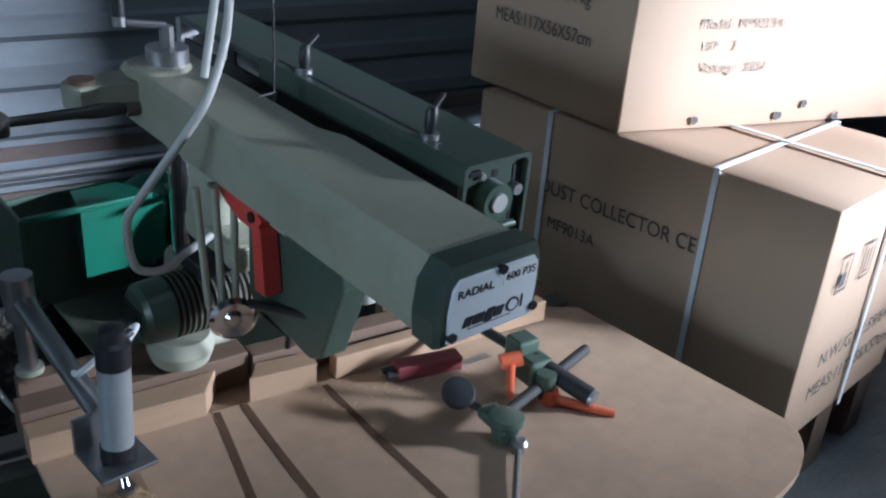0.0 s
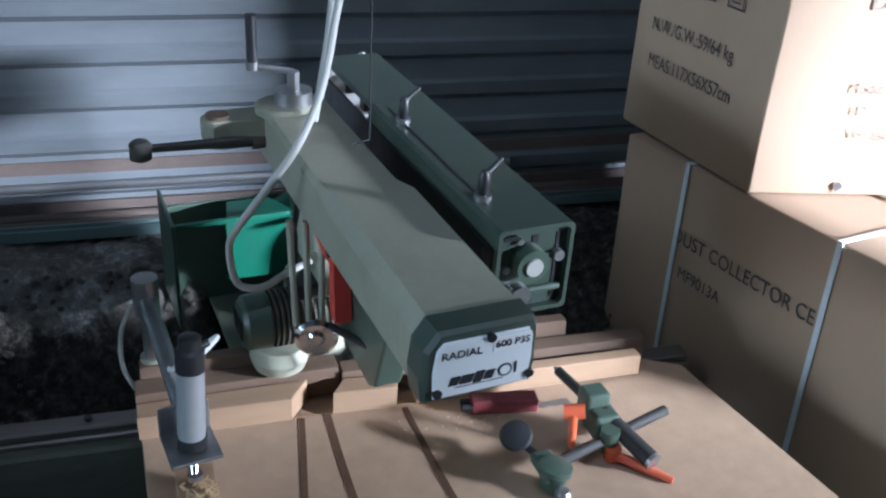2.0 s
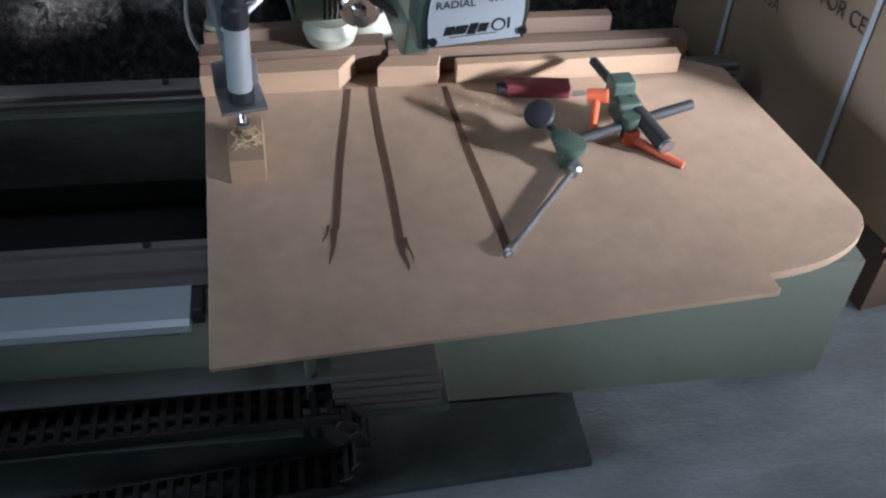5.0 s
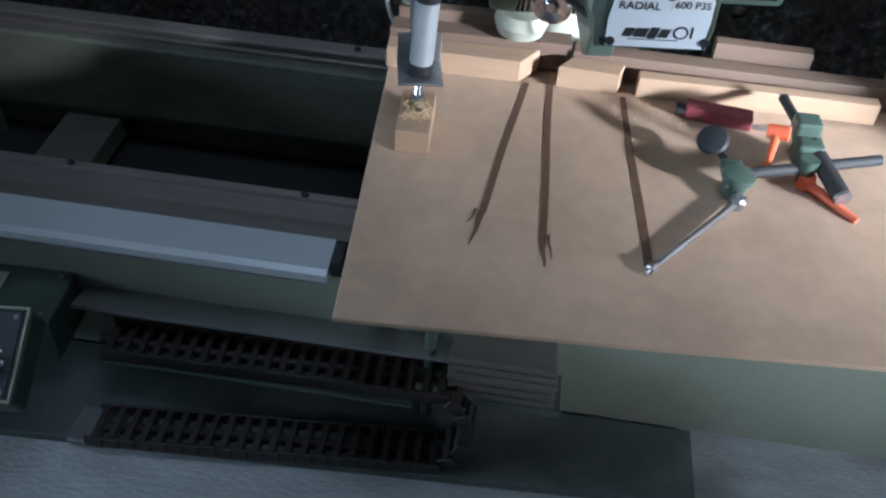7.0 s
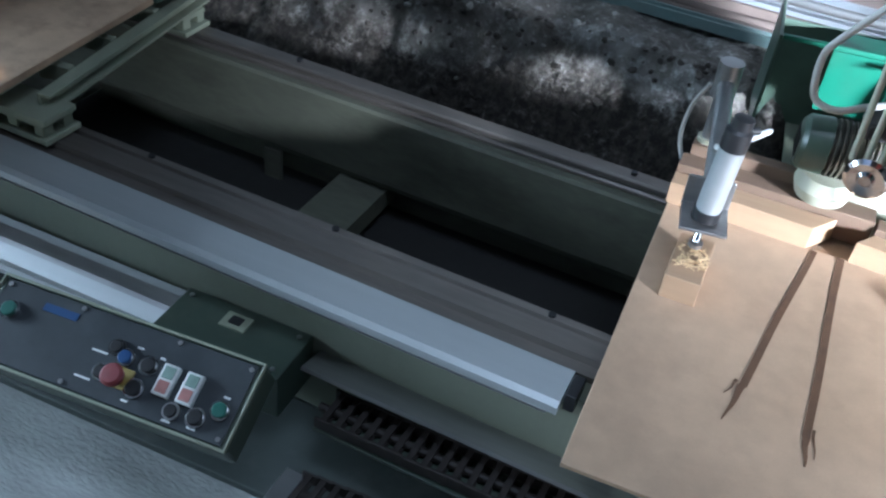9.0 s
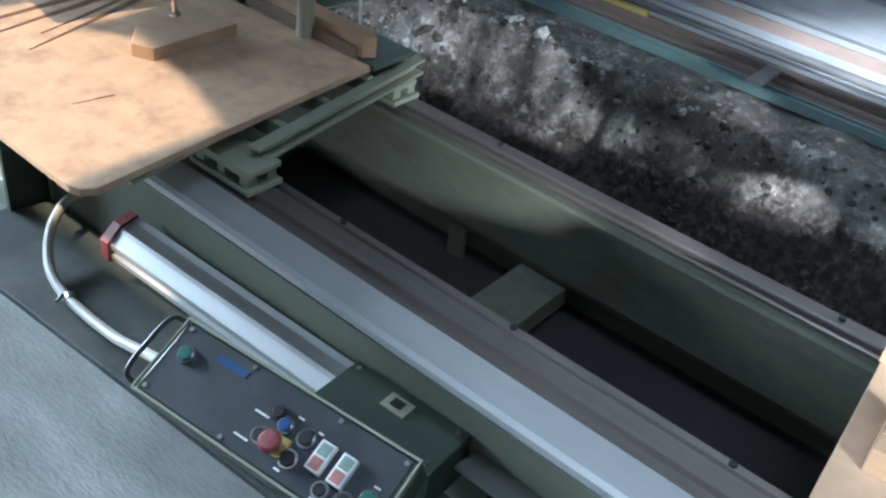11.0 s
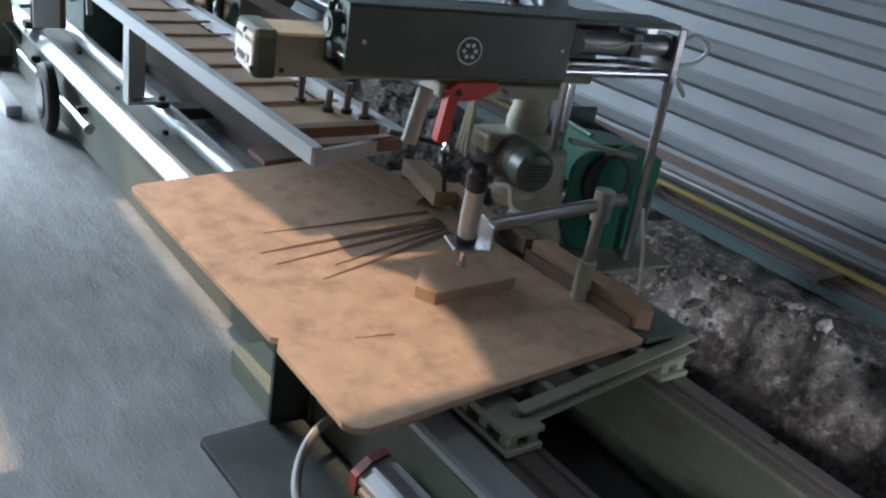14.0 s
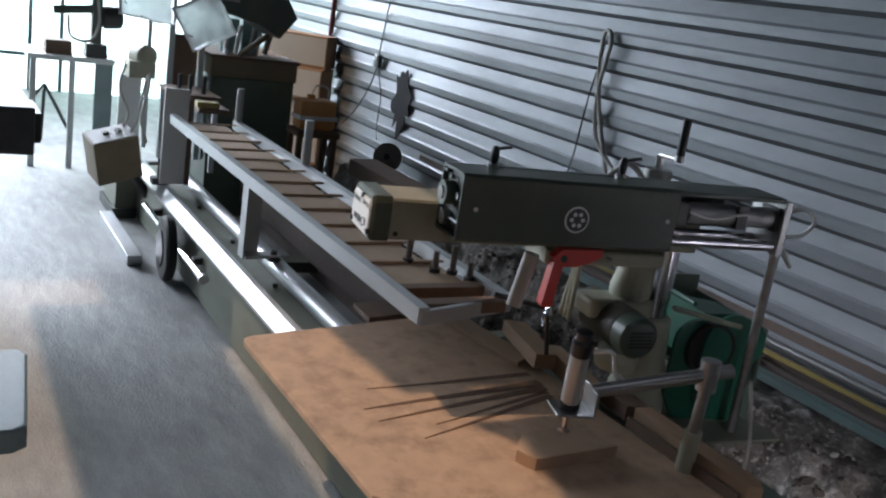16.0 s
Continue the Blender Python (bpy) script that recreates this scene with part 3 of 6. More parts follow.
# control panel: a sloping face with push buttons
CP = pose(0.016, 0.018, 0.008, 0, 0, 2.97) @ Matrix.Scale(1.048, 4) @ Matrix.Translation((-0.880, -0.462, 0.235)) @ Matrix.Rotation(radians(3.0), 4, "Z") @ Matrix.Rotation(radians(26), 4, "X")
pan = thing("operator_console", "black control panel with push buttons and a red emergency stop", "control panel", m=CP)
W, H = 0.515, 0.158
bm = bmesh.new(); box(bm, 0, 0, -0.075, W, H, -0.004, 0.008)
part("panel_box", bm, GREEN, pan, "dark green sheet housing")
solid("panel_face", PANEL, pan, 0.012, 0.008, -0.0035, W - 0.012, H - 0.008, 0.0005, bevel=0.001)
for nm, s in (("rim", (0.004, 0.0, -0.004, W - 0.004, 0.005, 0.004)), ("rim", (0.004, H - 0.005, -0.004, W - 0.004, H, 0.004)), ("rim", (0, 0, -0.004, 0.004, H, 0.004)), ("rim", (W - 0.004, 0, -0.004, W, H, 0.004))):
    solid(nm, PALE, pan, *s, bevel=0.001)
bm = bmesh.new(); pipe(bm, [(-0.004, 0.01, -0.02), (-0.026, 0.02, 0.004), (-0.030, 0.08, 0.008), (-0.026, 0.14, 0.004), (-0.004, 0.15, -0.02)], 0.005)
part("grab_rail", bm, BLACK, pan, "black bent end guard", smooth=True)


def button(x, y, face, ring=CHROME, r=0.0135, h=0.010, name="push_button"):
    p = round_bar(name, ring, pan, (x, y, 0), (x, y, h * 0.6), r + 0.0042)
    bm = bmesh.new(); turned(bm, (x, y, h * 0.5), (0, 0, 1), [(0, r), (h * 0.5, r), (h * 0.65, r * 0.86), (h * 0.68, r * 0.4)], 18)
    part("button_cap", bm, face, p, smooth=True)


button(0.046, 0.098, GREENB)
button(0.262, 0.100, BLACK, BLACK, 0.011)
button(0.285, 0.088, BLUE, CHROME, 0.012)
button(0.330, 0.088, BLACK)
button(0.258, 0.052, BLACK, CHROME, 0.012)
button(0.325, 0.045, BLACK)
button(0.402, 0.032, BLACK, STEEL, 0.011)
button(0.445, 0.036, BLACK)
button(0.478, 0.060, GREENB, CHROME, 0.013)
solid("stop_plate", YELLOW, pan, 0.278, 0.036, 0.0, 0.314, 0.072, 0.006, label="yellow emergency stop backing plate")
bm = bmesh.new(); turned(bm, (0.290, 0.050, 0.004), (0, 0, 1), [(0, 0.010), (0.014, 0.010), (0.016, 0.019), (0.024, 0.020), (0.029, 0.015), (0.030, 0.005)], 20)
part("emergency_stop", bm, CRIMSON, pan, "worn red mushroom button", smooth=True)
for x in (0.372, 0.416):
    k = solid("rocker", WHITE, pan, x - 0.015, 0.048, 0.0, x + 0.015, 0.102, 0.012, bevel=0.002, label="double push button with white frame")
    solid("green_half", MINT, k, x - 0.010, 0.077, 0.0122, x + 0.010, 0.098, 0.0135, bevel=0.001)
    solid("red_half", PINK, k, x - 0.010, 0.052, 0.0122, x + 0.010, 0.073, 0.0135, bevel=0.001)
solid("blue_tag", BLUE, pan, 0.100, 0.117, 0.0008, 0.168, 0.131, 0.0018, bevel=0, label="faded blue maker's tag")
for x, y, w in ((0.236, 0.084, 0.03), (0.230, 0.034, 0.03), (0.300, 0.112, 0.012), (0.345, 0.108, 0.01), (0.318, 0.022, 0.012), (0.40, 0.015, 0.016), (0.445, 0.018, 0.016), (0.478, 0.084, 0.012)):
    solid("caption_bar", WHITE, pan, x - w / 2, y - 0.0018, 0.0007, x + w / 2, y + 0.0018, 0.0012, bevel=0)
for x, y in ((0.02, 0.017), (0.02, H - 0.017), (W - 0.02, 0.017), (W - 0.02, H - 0.017), (0.17, H - 0.015), (0.36, H - 0.015), (0.2, 0.015)):
    round_bar("screw", STEEL, pan, (x, y, 0), (x, y, 0.003), 0.0045, seg=8)

tube_part("flexible_conduit", HOSE, None, [(-1.670, -0.112, 0.115), (-1.655, -0.18, 0.110), (-1.610, -0.250, 0.075), (-1.520, -0.308, 0.042), (-1.405, -0.332, 0.036), (-1.209, -0.346, 0.06), (-1.066, -0.355, 0.11), (-0.949, -0.387, 0.18)], 0.0125, "")
tagged(bpy.data.objects["flexible_conduit"], "grey flexible conduit looping from the bed to the control panel", "conduit")
clip = thing("hose_clip", "bright metal clip round the grey conduit", "hose clip", m=pose(-0.100, -0.074, 0.005))
round_bar("band", STEEL, clip, (-1.315, -0.250, 0.031), (-1.295, -0.258, 0.031), 0.015)
round_bar("screw", STEEL, clip, (-1.318, -0.266, 0.040), (-1.305, -0.288, 0.040), 0.005, seg=8)

# energy chain: ladder-like links, an upper run, a bend and a lower run
chain = thing("cable_chain", "black plastic energy chain in a loop on the base plate", "cable chain")
X0, X1, RAD = -0.285, 0.345, 0.058
run = []
for i in range(22):
    u = i / 21
    run.append((X0 + (X1 - X0) * u, -0.205 + 0.012 * u, 0.150, 0.0))
for i in range(1, 6):
    a = math.pi * i / 6
    run.append((X1 + RAD * math.sin(a), -0.193 - 0.075 * i / 6, 0.150 - RAD * (1 - math.cos(a)), math.degrees(a)))
for i in range(22):
    u = i / 21
    run.append((X1 - (X1 - X0) * u, -0.268 - 0.055 * u, 0.034, 180.0))
bm = bmesh.new()
box(bm, -0.0175, -0.043, -0.013, 0.0175, -0.036, 0.013, 0.002); box(bm, -0.0175, 0.036, -0.013, 0.0175, 0.043, 0.013, 0.002)
box(bm, -0.006, -0.036, 0.008, 0.006, 0.036, 0.012); box(bm, -0.006, -0.036, -0.012, 0.006, 0.036, -0.008)
first = part("chain_link", bm, CHAIN, chain)
first.matrix_basis = pose(*run[0][:3])
for x, y, z, a in run[1:]:
    o = new("chain_link", first.data)
    o.parent = chain
    o.matrix_basis = pose(x, y, z, random.uniform(-2, 2), a + random.uniform(-1.5, 1.5), 0)
tube_part("cable", CHAIN, chain, [(X0 - 0.03, -0.205, 0.146), (-0.05, -0.20, 0.145), (X1, -0.193, 0.146), (X1 + RAD - 0.004, -0.23, 0.092), (X1, -0.268, 0.031), (0.0, -0.295, 0.031), (X0, -0.323, 0.031)], 0.009)
solid("anchor_plate", STEEL, chain, X0 - 0.055, -0.36, 0.019, X0 - 0.015, -0.28, 0.028)
solid("chain_tray", GREEN, chain, X0 - 0.02, -0.25, 0.128, X1 - 0.05, -0.160, 0.134, label="dark green sheet tray")

BENCH_A = pose(0.0329, -0.0293, 0.0369, 0, 0, 2.707) @ Matrix.Scale(0.9883, 4)
AT = BENCH_A
AT = Matrix.Identity(4)
for i in range(6):
    o = solid("steel_plate", RAIL, None, 0.352 + 0.003 * (i % 2), -0.205 + 0.004 * (i % 3), 0.1305 + 0.0165 * i, 0.556 - 0.004 * (i % 3), -0.118, 0.145 + 0.0165 * i, bevel=0.002)
    tagged(o, "dull steel plate in a small stack beside the bed", "steel plate", "stacked plates")
solid("plate_shelf", GREEN, bed, 0.34, -0.21, 0.115, 0.57, -0.1155, 0.130)
AT = BENCH_A


# ---------------- saw tables ----------------
def ribbon(a, b, w, w2, z, h=0.0008):
    """A thin dark kerf from a to b on a table top."""
    a, b = Vector((*a, 0)), Vector((*b, 0))
    d = (b - a).normalized(); s = Vector((-d.y, d.x, 0))
    bm = bmesh.new()
    k = 9
    lo, hi = [], []
    for i in range(k):
        t = i / (k - 1)
        p = a.lerp(b, t)
        ww = (w * (1 - t) + w2 * t) / 2
        j = 0.0012 * math.sin(7 * t + a.x * 40)
        lo.append((p - s * (ww + j))[:2]); hi.append((p + s * (ww - j))[:2])
    prism(bm, lo + list(reversed(hi)), z, z + h)
    return bm


table_a = thing("saw_table", "brown fibreboard saw table with dark radial kerfs", "saw table", "saw tables")
arc = [(1.052 + 0.248 * math.cos(a), -0.141 - 0.136 * math.sin(a)) for a in np.linspace(math.pi / 2, 0, 10)]
bm = bmesh.new()
prism(bm, [(0.15, -0.335), (1.045, -0.315), *arc, (1.243, 0.353), (1.12, 0.43), (0.14, 0.47)], 0.423, 0.441, 0.002)
part("lower_board", bm, MDF, table_a)
bm = bmesh.new()
prism(bm, [(0.133, -0.354), (0.60, -0.345), (1.052, -0.331), (1.058, -0.322), (1.018, -0.05), (0.985, 0.34), (0.122, 0.385)], 0.442, 0.450, 0.0015)
part("top_board", bm, MDF, table_a)
for a, b, w, w2 in (((0.412, 0.362), (0.345, -0.07), 0.012, 0.013), ((0.345, -0.07), (0.329, -0.157), 0.013, 0.002), ((0.462, 0.365), (0.452, -0.13), 0.014, 0.013), ((0.452, -0.13), (0.456, -0.190), 0.012, 0.003), ((0.612, 0.345), (0.630, -0.165), 0.012, 0.016), ((0.336, -0.06), (0.322, -0.10), 0.006, 0.001), ((0.462, -0.11), (0.468, -0.17), 0.005, 0.001)):
    part("kerf", ribbon(a, b, w, w2, 0.4502), KERF, table_a, "dark saw kerf")
bm = bmesh.new(); box(bm, 0.30, -0.29, 0.395, 0.36, 0.40, 0.422); box(bm, 0.86, -0.29, 0.395, 0.92, 0.40, 0.422); box(bm, 0.2, 0.0, 0.345, 1.05, 0.05, 0.394)
part("subframe", bm, PALE, table_a, "pale green steel subframe")

AT = Matrix.Identity(4)
table_b = thing("saw_table", "sunlit brown fibreboard saw table with a fan of kerfs", "saw table", "saw tables")
bm = bmesh.new()
prism(bm, [(-2.44, -0.400), (-2.425, -0.425), (-2.394, -0.432), (-1.517, -0.412), (-1.504, -0.396), (-1.477, -0.415), (-1.18, -0.419), (-1.157, -0.41), (-1.141, -0.383), (-1.205, 0.43), (-2.56, 0.40)], 0.484, 0.5, 0.002)
part("top_board", bm, MDF_WORN, table_b)
bm = bmesh.new(); prism(bm, [(-2.686, 0.043), (-2.55, 0.042), (-2.60, 0.39), (-2.77, 0.39)], 0.478, 0.498, 0.002)
part("rear_leaf", bm, WOOD_DARK, table_b)
for a, b, w, w2 in (((-2.036, 0.345), (-2.024, -0.199), 0.010, 0.002), ((-1.973, 0.345), (-1.911, -0.259), 0.016, 0.003), ((-1.942, 0.34), (-1.841, -0.248), 0.013, 0.002), ((-1.914, 0.33), (-1.794, -0.104), 0.007, 0.002), ((-1.886, 0.325), (-1.729, -0.171), 0.010, 0.002)):
    part("kerf", ribbon(a, b, w * 2.4, w2 * 1.8, 0.5002), KERF, table_b, "dark saw kerf")
part("kerf", ribbon((-1.432, -0.146), (-1.449, -0.239), 0.004, 0.001, 0.5002), KERF, table_b, "short scratch")
SLANT = pose(-1.10, 0, 0, 0, 0, 8.0)
bm = bmesh.new(); profile_y(bm, [(-0.045, 0.460), (-0.045, 0.418), (-0.012, 0.418), (-0.012, 0.424), (-0.038, 0.424), (-0.038, 0.454), (-0.012, 0.454), (-0.012, 0.460)], -0.01, 0.655)
part("channel_bar", bm, PALE, table_b, "pale green steel channel", m=SLANT)
bm = bmesh.new(); profile_y(bm, [(-0.165, 0.483), (-0.165, 0.436), (-0.130, 0.436), (-0.130, 0.443), (-0.158, 0.443), (-0.158, 0.476), (-0.130, 0.476), (-0.130, 0.483)], -0.26, 0.655)
part("channel_bar", bm, PALE, table_b, m=SLANT)
for y in (0.10, 0.26, 0.44, 0.60):
    solid("spacer", PALE, table_b, -0.129, y, 0.425, -0.046, y + 0.022, 0.465, m=SLANT)
for x0, y0 in ((-1.29, -0.06), (-1.38, 0.51), (-2.2, -0.06), (-2.25, 0.51)):
    solid("slide_block", PALE, table_b, x0, y0, 0.367, x0 + 0.20, y0 + 0.10, 0.381)
    solid("slide_cap", PALE, table_b, x0 + 0.01, y0 + 0.005, 0.404, x0 + 0.19, y0 + 0.095, 0.417)
    for dx in (0.012, 0.085, 0.160):
        solid("slide_post", PALE, table_b, x0 + dx, y0 + 0.008, 0.3815, x0 + dx + 0.028, y0 + 0.036, 0.4035)
        solid("slide_post", PALE, table_b, x0 + dx, y0 + 0.066, 0.3815, x0 + dx + 0.028, y0 + 0.092, 0.4035)
solid("front_bracket", PALE, table_b, -1.456, -0.063, 0.418, -1.085, 0.03, 0.432, label="pale green slotted bracket")
for x in (-2.42, -1.68):
    solid("subframe_bar", PALE, table_b, x, -0.28, 0.436, x + 0.055, 0.62, 0.483)
solid("fence_carrier", CAST, table_b, -1.36, 0.44, 0.4835, -1.20, 0.60, 0.496, label="green painted carrier plate")


# ---------------- fences: wooden battens behind the tables ----------------
def batten(label, material, pts, z0, z1):
    bm = bmesh.new(); prism(bm, pts, z0, z1, 0.002)
    o = part("fence_batten", bm, material)
    return tagged(o, label, "batten", "fence battens")


def quad(a, b, w):
    a, b = Vector(a), Vector(b)
    d = (b - a).normalized(); s = Vector((-d.y, d.x)) * w
    return [tuple(a), tuple(b), tuple(b + s), tuple(a + s)]


AT = BENCH_A
batten("pale pine fence batten with a scorched cut end", WOOD, [(0.118, 0.372), (0.395, 0.362), (0.435, 0.418), (0.118, 0.418)], 0.4505, 0.498)
batten("short pine fence block between two kerfs", WOOD, [(0.475, 0.362), (0.598, 0.350), (0.612, 0.392), (0.505, 0.405)], 0.4505, 0.498)
batten("long pale fence batten beside the cartons", WOOD, quad((0.640, 0.352), (1.125, 0.335), 0.030), 0.4505, 0.496)
batten("dark rear fence batten behind the pine one", WOOD_DARK, quad((0.118, 0.424), (0.50, 0.424), 0.05), 0.4505, 0.512)
batten("brown rear fence batten with a stepped top", WOOD_DARK, quad((0.505, 0.414), (1.16, 0.385), 0.042), 0.4505, 0.505)
batten("brown stepped block on the rear fence", WOOD_DARK, quad((0.80, 0.455), (1.0, 0.445), 0.03), 0.4505, 0.535)
batten("dark rear fence block under the motor", WOOD_DARK, quad((0.13, 0.478), (0.36, 0.478), 0.03), 0.4505, 0.535)
AT = Matrix.Identity(4)
batten("orange pine fence board with a hole", WOOD, [(-2.544, 0.273), (-2.09, 0.337), (-2.138, 0.418), (-2.564, 0.356)], 0.5005, 0.515)
batten("stepped pine fence block beside the kerfs", WOOD, [(-2.325, 0.426), (-2.041, 0.364), (-2.024, 0.431), (-2.291, 0.492)], 0.5155, 0.563)
batten("pine fence block cut at a slant", WOOD, [(-2.121, 0.453), (-1.836, 0.397), (-1.817, 0.448), (-2.1, 0.499)], 0.5005, 0.557)
batten("long pale pine fence batten with a pointed end", WOOD, [(-1.673, 0.451), (-1.312, 0.437), (-1.25, 0.445), (-1.229, 0.475), (-1.265, 0.501), (-1.669, 0.502)], 0.5005, 0.554)
batten("thin brown strip in front of the long batten", WOOD_DARK, quad((-1.668, 0.424), (-1.254, 0.422), 0.012), 0.5005, 0.532)
batten("rough brown block behind the clamp", WOOD_DARK, [(-1.848, 0.461), (-1.7, 0.445), (-1.684, 0.508), (-1.832, 0.531)], 0.5005, 0.546)


# ---------------- radial saws ----------------
def loft_y(bm, sections):
    """Joins (y, [(x, z), ...]) sections, all with as many points."""
    rings = [[bm.verts.new((x, y, z)) for x, z in s] for y, s in sections]
    k = len(rings[0])
    for a, b in zip(rings, rings[1:]):
        for i in range(k):
            bm.faces.new((a[i], a[(i + 1) % k], b[(i + 1) % k], b[i]))
    bm.faces.new(rings[0]); bm.faces.new(list(reversed(rings[-1])))


def radial_saw(label, m, crank, reach, hub, side, column_x, column_y, drop, slide, grip_x, arm_x, cable):
    s = thing("radial_saw", label, "radial saw", "radial saws", m)
    # column and its cast foot
    bm = bmesh.new(); turned(bm, (column_x, column_y, 0.34), (0, 0, 1), [(0, 0.085), (0.06, 0.080), (0.10, 0.070), (0.18, 0.062), (0.25, 0.058), (0.285, 0.056), (0.29, 0.048)], 28)
    part("column_foot", bm, CREAM, s, "cream cast column foot", smooth=True)
    round_bar("column", CHROME, s, (column_x, column_y, 0.63), (column_x, column_y, 0.90), 0.041, "chromed column", seg=32)
    # arm
    low = Matrix.Translation((arm_x, slide * 0.4, 0.060 - drop)) @ Matrix.Diagonal((1, 1, 0.94, 1))
    front = [(-0.080, 0.884), (-0.080, 0.960), (-0.062, 0.984), (0.078, 0.984), (0.082, 0.978), (0.082, 0.884)]
    front = [(x if x < 0 else x * 0.85, z) for x, z in front]
    rear = [(-0.080, 0.884), (-0.080, 0.974), (-0.072, 0.984), (0.048, 0.984), (0.056, 0.976), (0.060, 0.884)]
    bm = bmesh.new(); loft_y(bm, [(-0.752, front), (-0.39, front), (-0.345, rear), (0.075, rear), (0.085, [(x * 0.93, 0.93 + (z - 0.93) * 0.93) for x, z in rear])])
    part("arm", bm, ARM, s, "beige enamelled arm", m=low)
    bm = bmesh.new(); turned(bm, (hub[0], hub[1], 0.884), (0, 0, 1), [(0.09, 0.056), (0.103, 0.056), (0.108, 0.050)], 32)
    part("arm_head", bm, ARM, s, smooth=True, m=low)
    for y in (-0.70, -0.47, -0.24, -0.03):
        round_bar("screw", BLACK, s, (-0.0815, y, 0.908 - drop), (-0.079, y, 0.908 - drop), 0.006, seg=10)
        round_bar("screw", BLACK, s, (0.0815, y, 0.908 - drop), (0.083, y, 0.908 - drop), 0.006, seg=10)
    # end cap with the name plate
    cap_out = [(-0.084, 0.880), (-0.088, 0.918), (-0.084, 0.962), (-0.066, 0.989), (0.080, 0.989), (0.087, 0.972), (0.089, 0.918), (0.084, 0.880)]
    cap_out = [(x if x < 0 else x * 0.85, z) for x, z in cap_out]
    bm = bmesh.new(); loft_y(bm, [(-0.795, [(x * 0.94, 0.933 + (z - 0.933) * 0.93) for x, z in cap_out]), (-0.788, cap_out), (-0.750, cap_out)])
    cap = part("end_cap", bm, GREEN, s, "dark green end cap", m=low)
    bm = bmesh.new(); loft_y(bm, [(-0.7985, [(-0.070, 0.888), (-0.072, 0.93), (-0.068, 0.962), (-0.060, 0.974), (0.058, 0.974), (0.064, 0.962), (0.065, 0.93), (0.062, 0.888)]), (-0.7945, [(-0.071, 0.887), (-0.073, 0.93), (-0.069, 0.963), (-0.060, 0.975), (0.059, 0.975), (0.065, 0.963), (0.066, 0.93), (0.063, 0.887)])])
    plate = part("name_plate", bm, LABEL, cap, "white name plate")
    up = Matrix.Rotation(radians(90), 4, "X")
    words("lettering", "RADIAL", 0.0165, PRINT, cap, Matrix.Translation((-0.035, -0.7990, 0.954)) @ up, bold=0.0002)
    solid("model_tag", WHITE, cap, 0.008, -0.7996, 0.948, 0.062, -0.7986, 0.969, bevel=0)
    words("lettering", "600 P3S", 0.0150, PRINT, cap, Matrix.Translation((0.035, -0.8000, 0.9585)) @ up, bold=0.0002)
    # maker's mark as plain shapes
    slant = Matrix(((1, 0, 0.30, -0.30 * 0.912), (0, 1, 0, 0), (0, 0, 1, 0), (0, 0, 0, 1)))
    for x, w, h in ((-0.043, 0.013, 0.014), (-0.026, 0.017, 0.014), (-0.009, 0.012, 0.018), (0.006, 0.013, 0.014)):
        bm = bmesh.new(); box(bm, x - w / 2, -0.7995, 0.912 - h / 2, x + w / 2, -0.7988, 0.912 + h / 2, m=slant)
        part("mark", bm, PRINT, cap)
    bm = bmesh.new(); rod(bm, (0.028, -0.7995, 0.914), (0.028, -0.7987, 0.914), 0.0105, 20)
    part("mark", bm, PRINT, cap)
    bm = bmesh.new(); rod(bm, (0.028, -0.8000, 0.914), (0.028, -0.7990, 0.914), 0.0075, 20)
    part("mark", bm, LABEL, cap)
    solid("mark", PRINT, cap, -0.042, -0.7994, 0.9005, 0.026, -0.7988, 0.9017, bevel=0)
    solid("mark", PRINT, cap, 0.0415, -0.7994, 0.906, 0.0445, -0.7988, 0.924, bevel=0)
    for x, z in ((-0.066, 0.897), (0.004, 0.972), (0.064, 0.900)):
        round_bar("screw", BLACK, cap, (x, -0.802, z), (x, -0.79, z), 0.0065, seg=14)
    # crank on top
    hx, hy = hub
    round_bar("crank_hub", STEEL, s, (hx, hy, 0.985), (hx, hy, 1.018), 0.036, "machined hub", seg=24)
    round_bar("crank_hub", STEEL, s, (hx, hy, 1.018), (hx, hy, 1.054), 0.012, seg=6)
    cx, cy = hx + reach * math.cos(radians(crank)), hy + reach * math.sin(radians(crank))
    round_bar("crank_arm", STEEL, s, (hx, hy, 1.054), (cx, cy, 1.062), 0.0065)
    round_bar("crank_knob", STEEL, s, (cx, cy, 1.056), (cx, cy, 1.072), 0.011)
    round_bar("crank_grip", BLACK, s, (cx, cy, 1.072), (cx, cy, 1.160), 0.0105, "dark crank grip")
    # lug and clamping lever at the side of the head
    lug = low @ Matrix.Translation((-0.014, 0.03, 0.0))
    bm = bmesh.new(); prism(bm, [(-0.06, -0.030), (-0.13, -0.022), *[(-0.148 + 0.032 * math.cos(a), 0.006 + 0.032 * math.sin(a)) for a in np.linspace(-2.0, -4.3, 9)], (-0.13, 0.040), (-0.06, 0.05)], 0.930, 0.968, 0.004)
    part("clamp_lug", bm, ARM, s, m=lug)
    bm = bmesh.new(); rod(bm, (-0.148, 0.006, 0.967), (-0.148, 0.006, 0.975), 0.022)
    part("lug_bush", bm, WOOD_DARK, s, smooth=True, m=lug)
    bm = bmesh.new(); turned(bm, (-0.07, -0.02, 0.922), (-1, 0, 0.02), [(0, 0.010), (0.010, 0.013), (0.075, 0.014), (0.105, 0.010), (0.225, 0.0085)], 16)
    lever = part("clamp_lever", bm, LEVER, s, "dark clamping lever", smooth=True, m=lug)
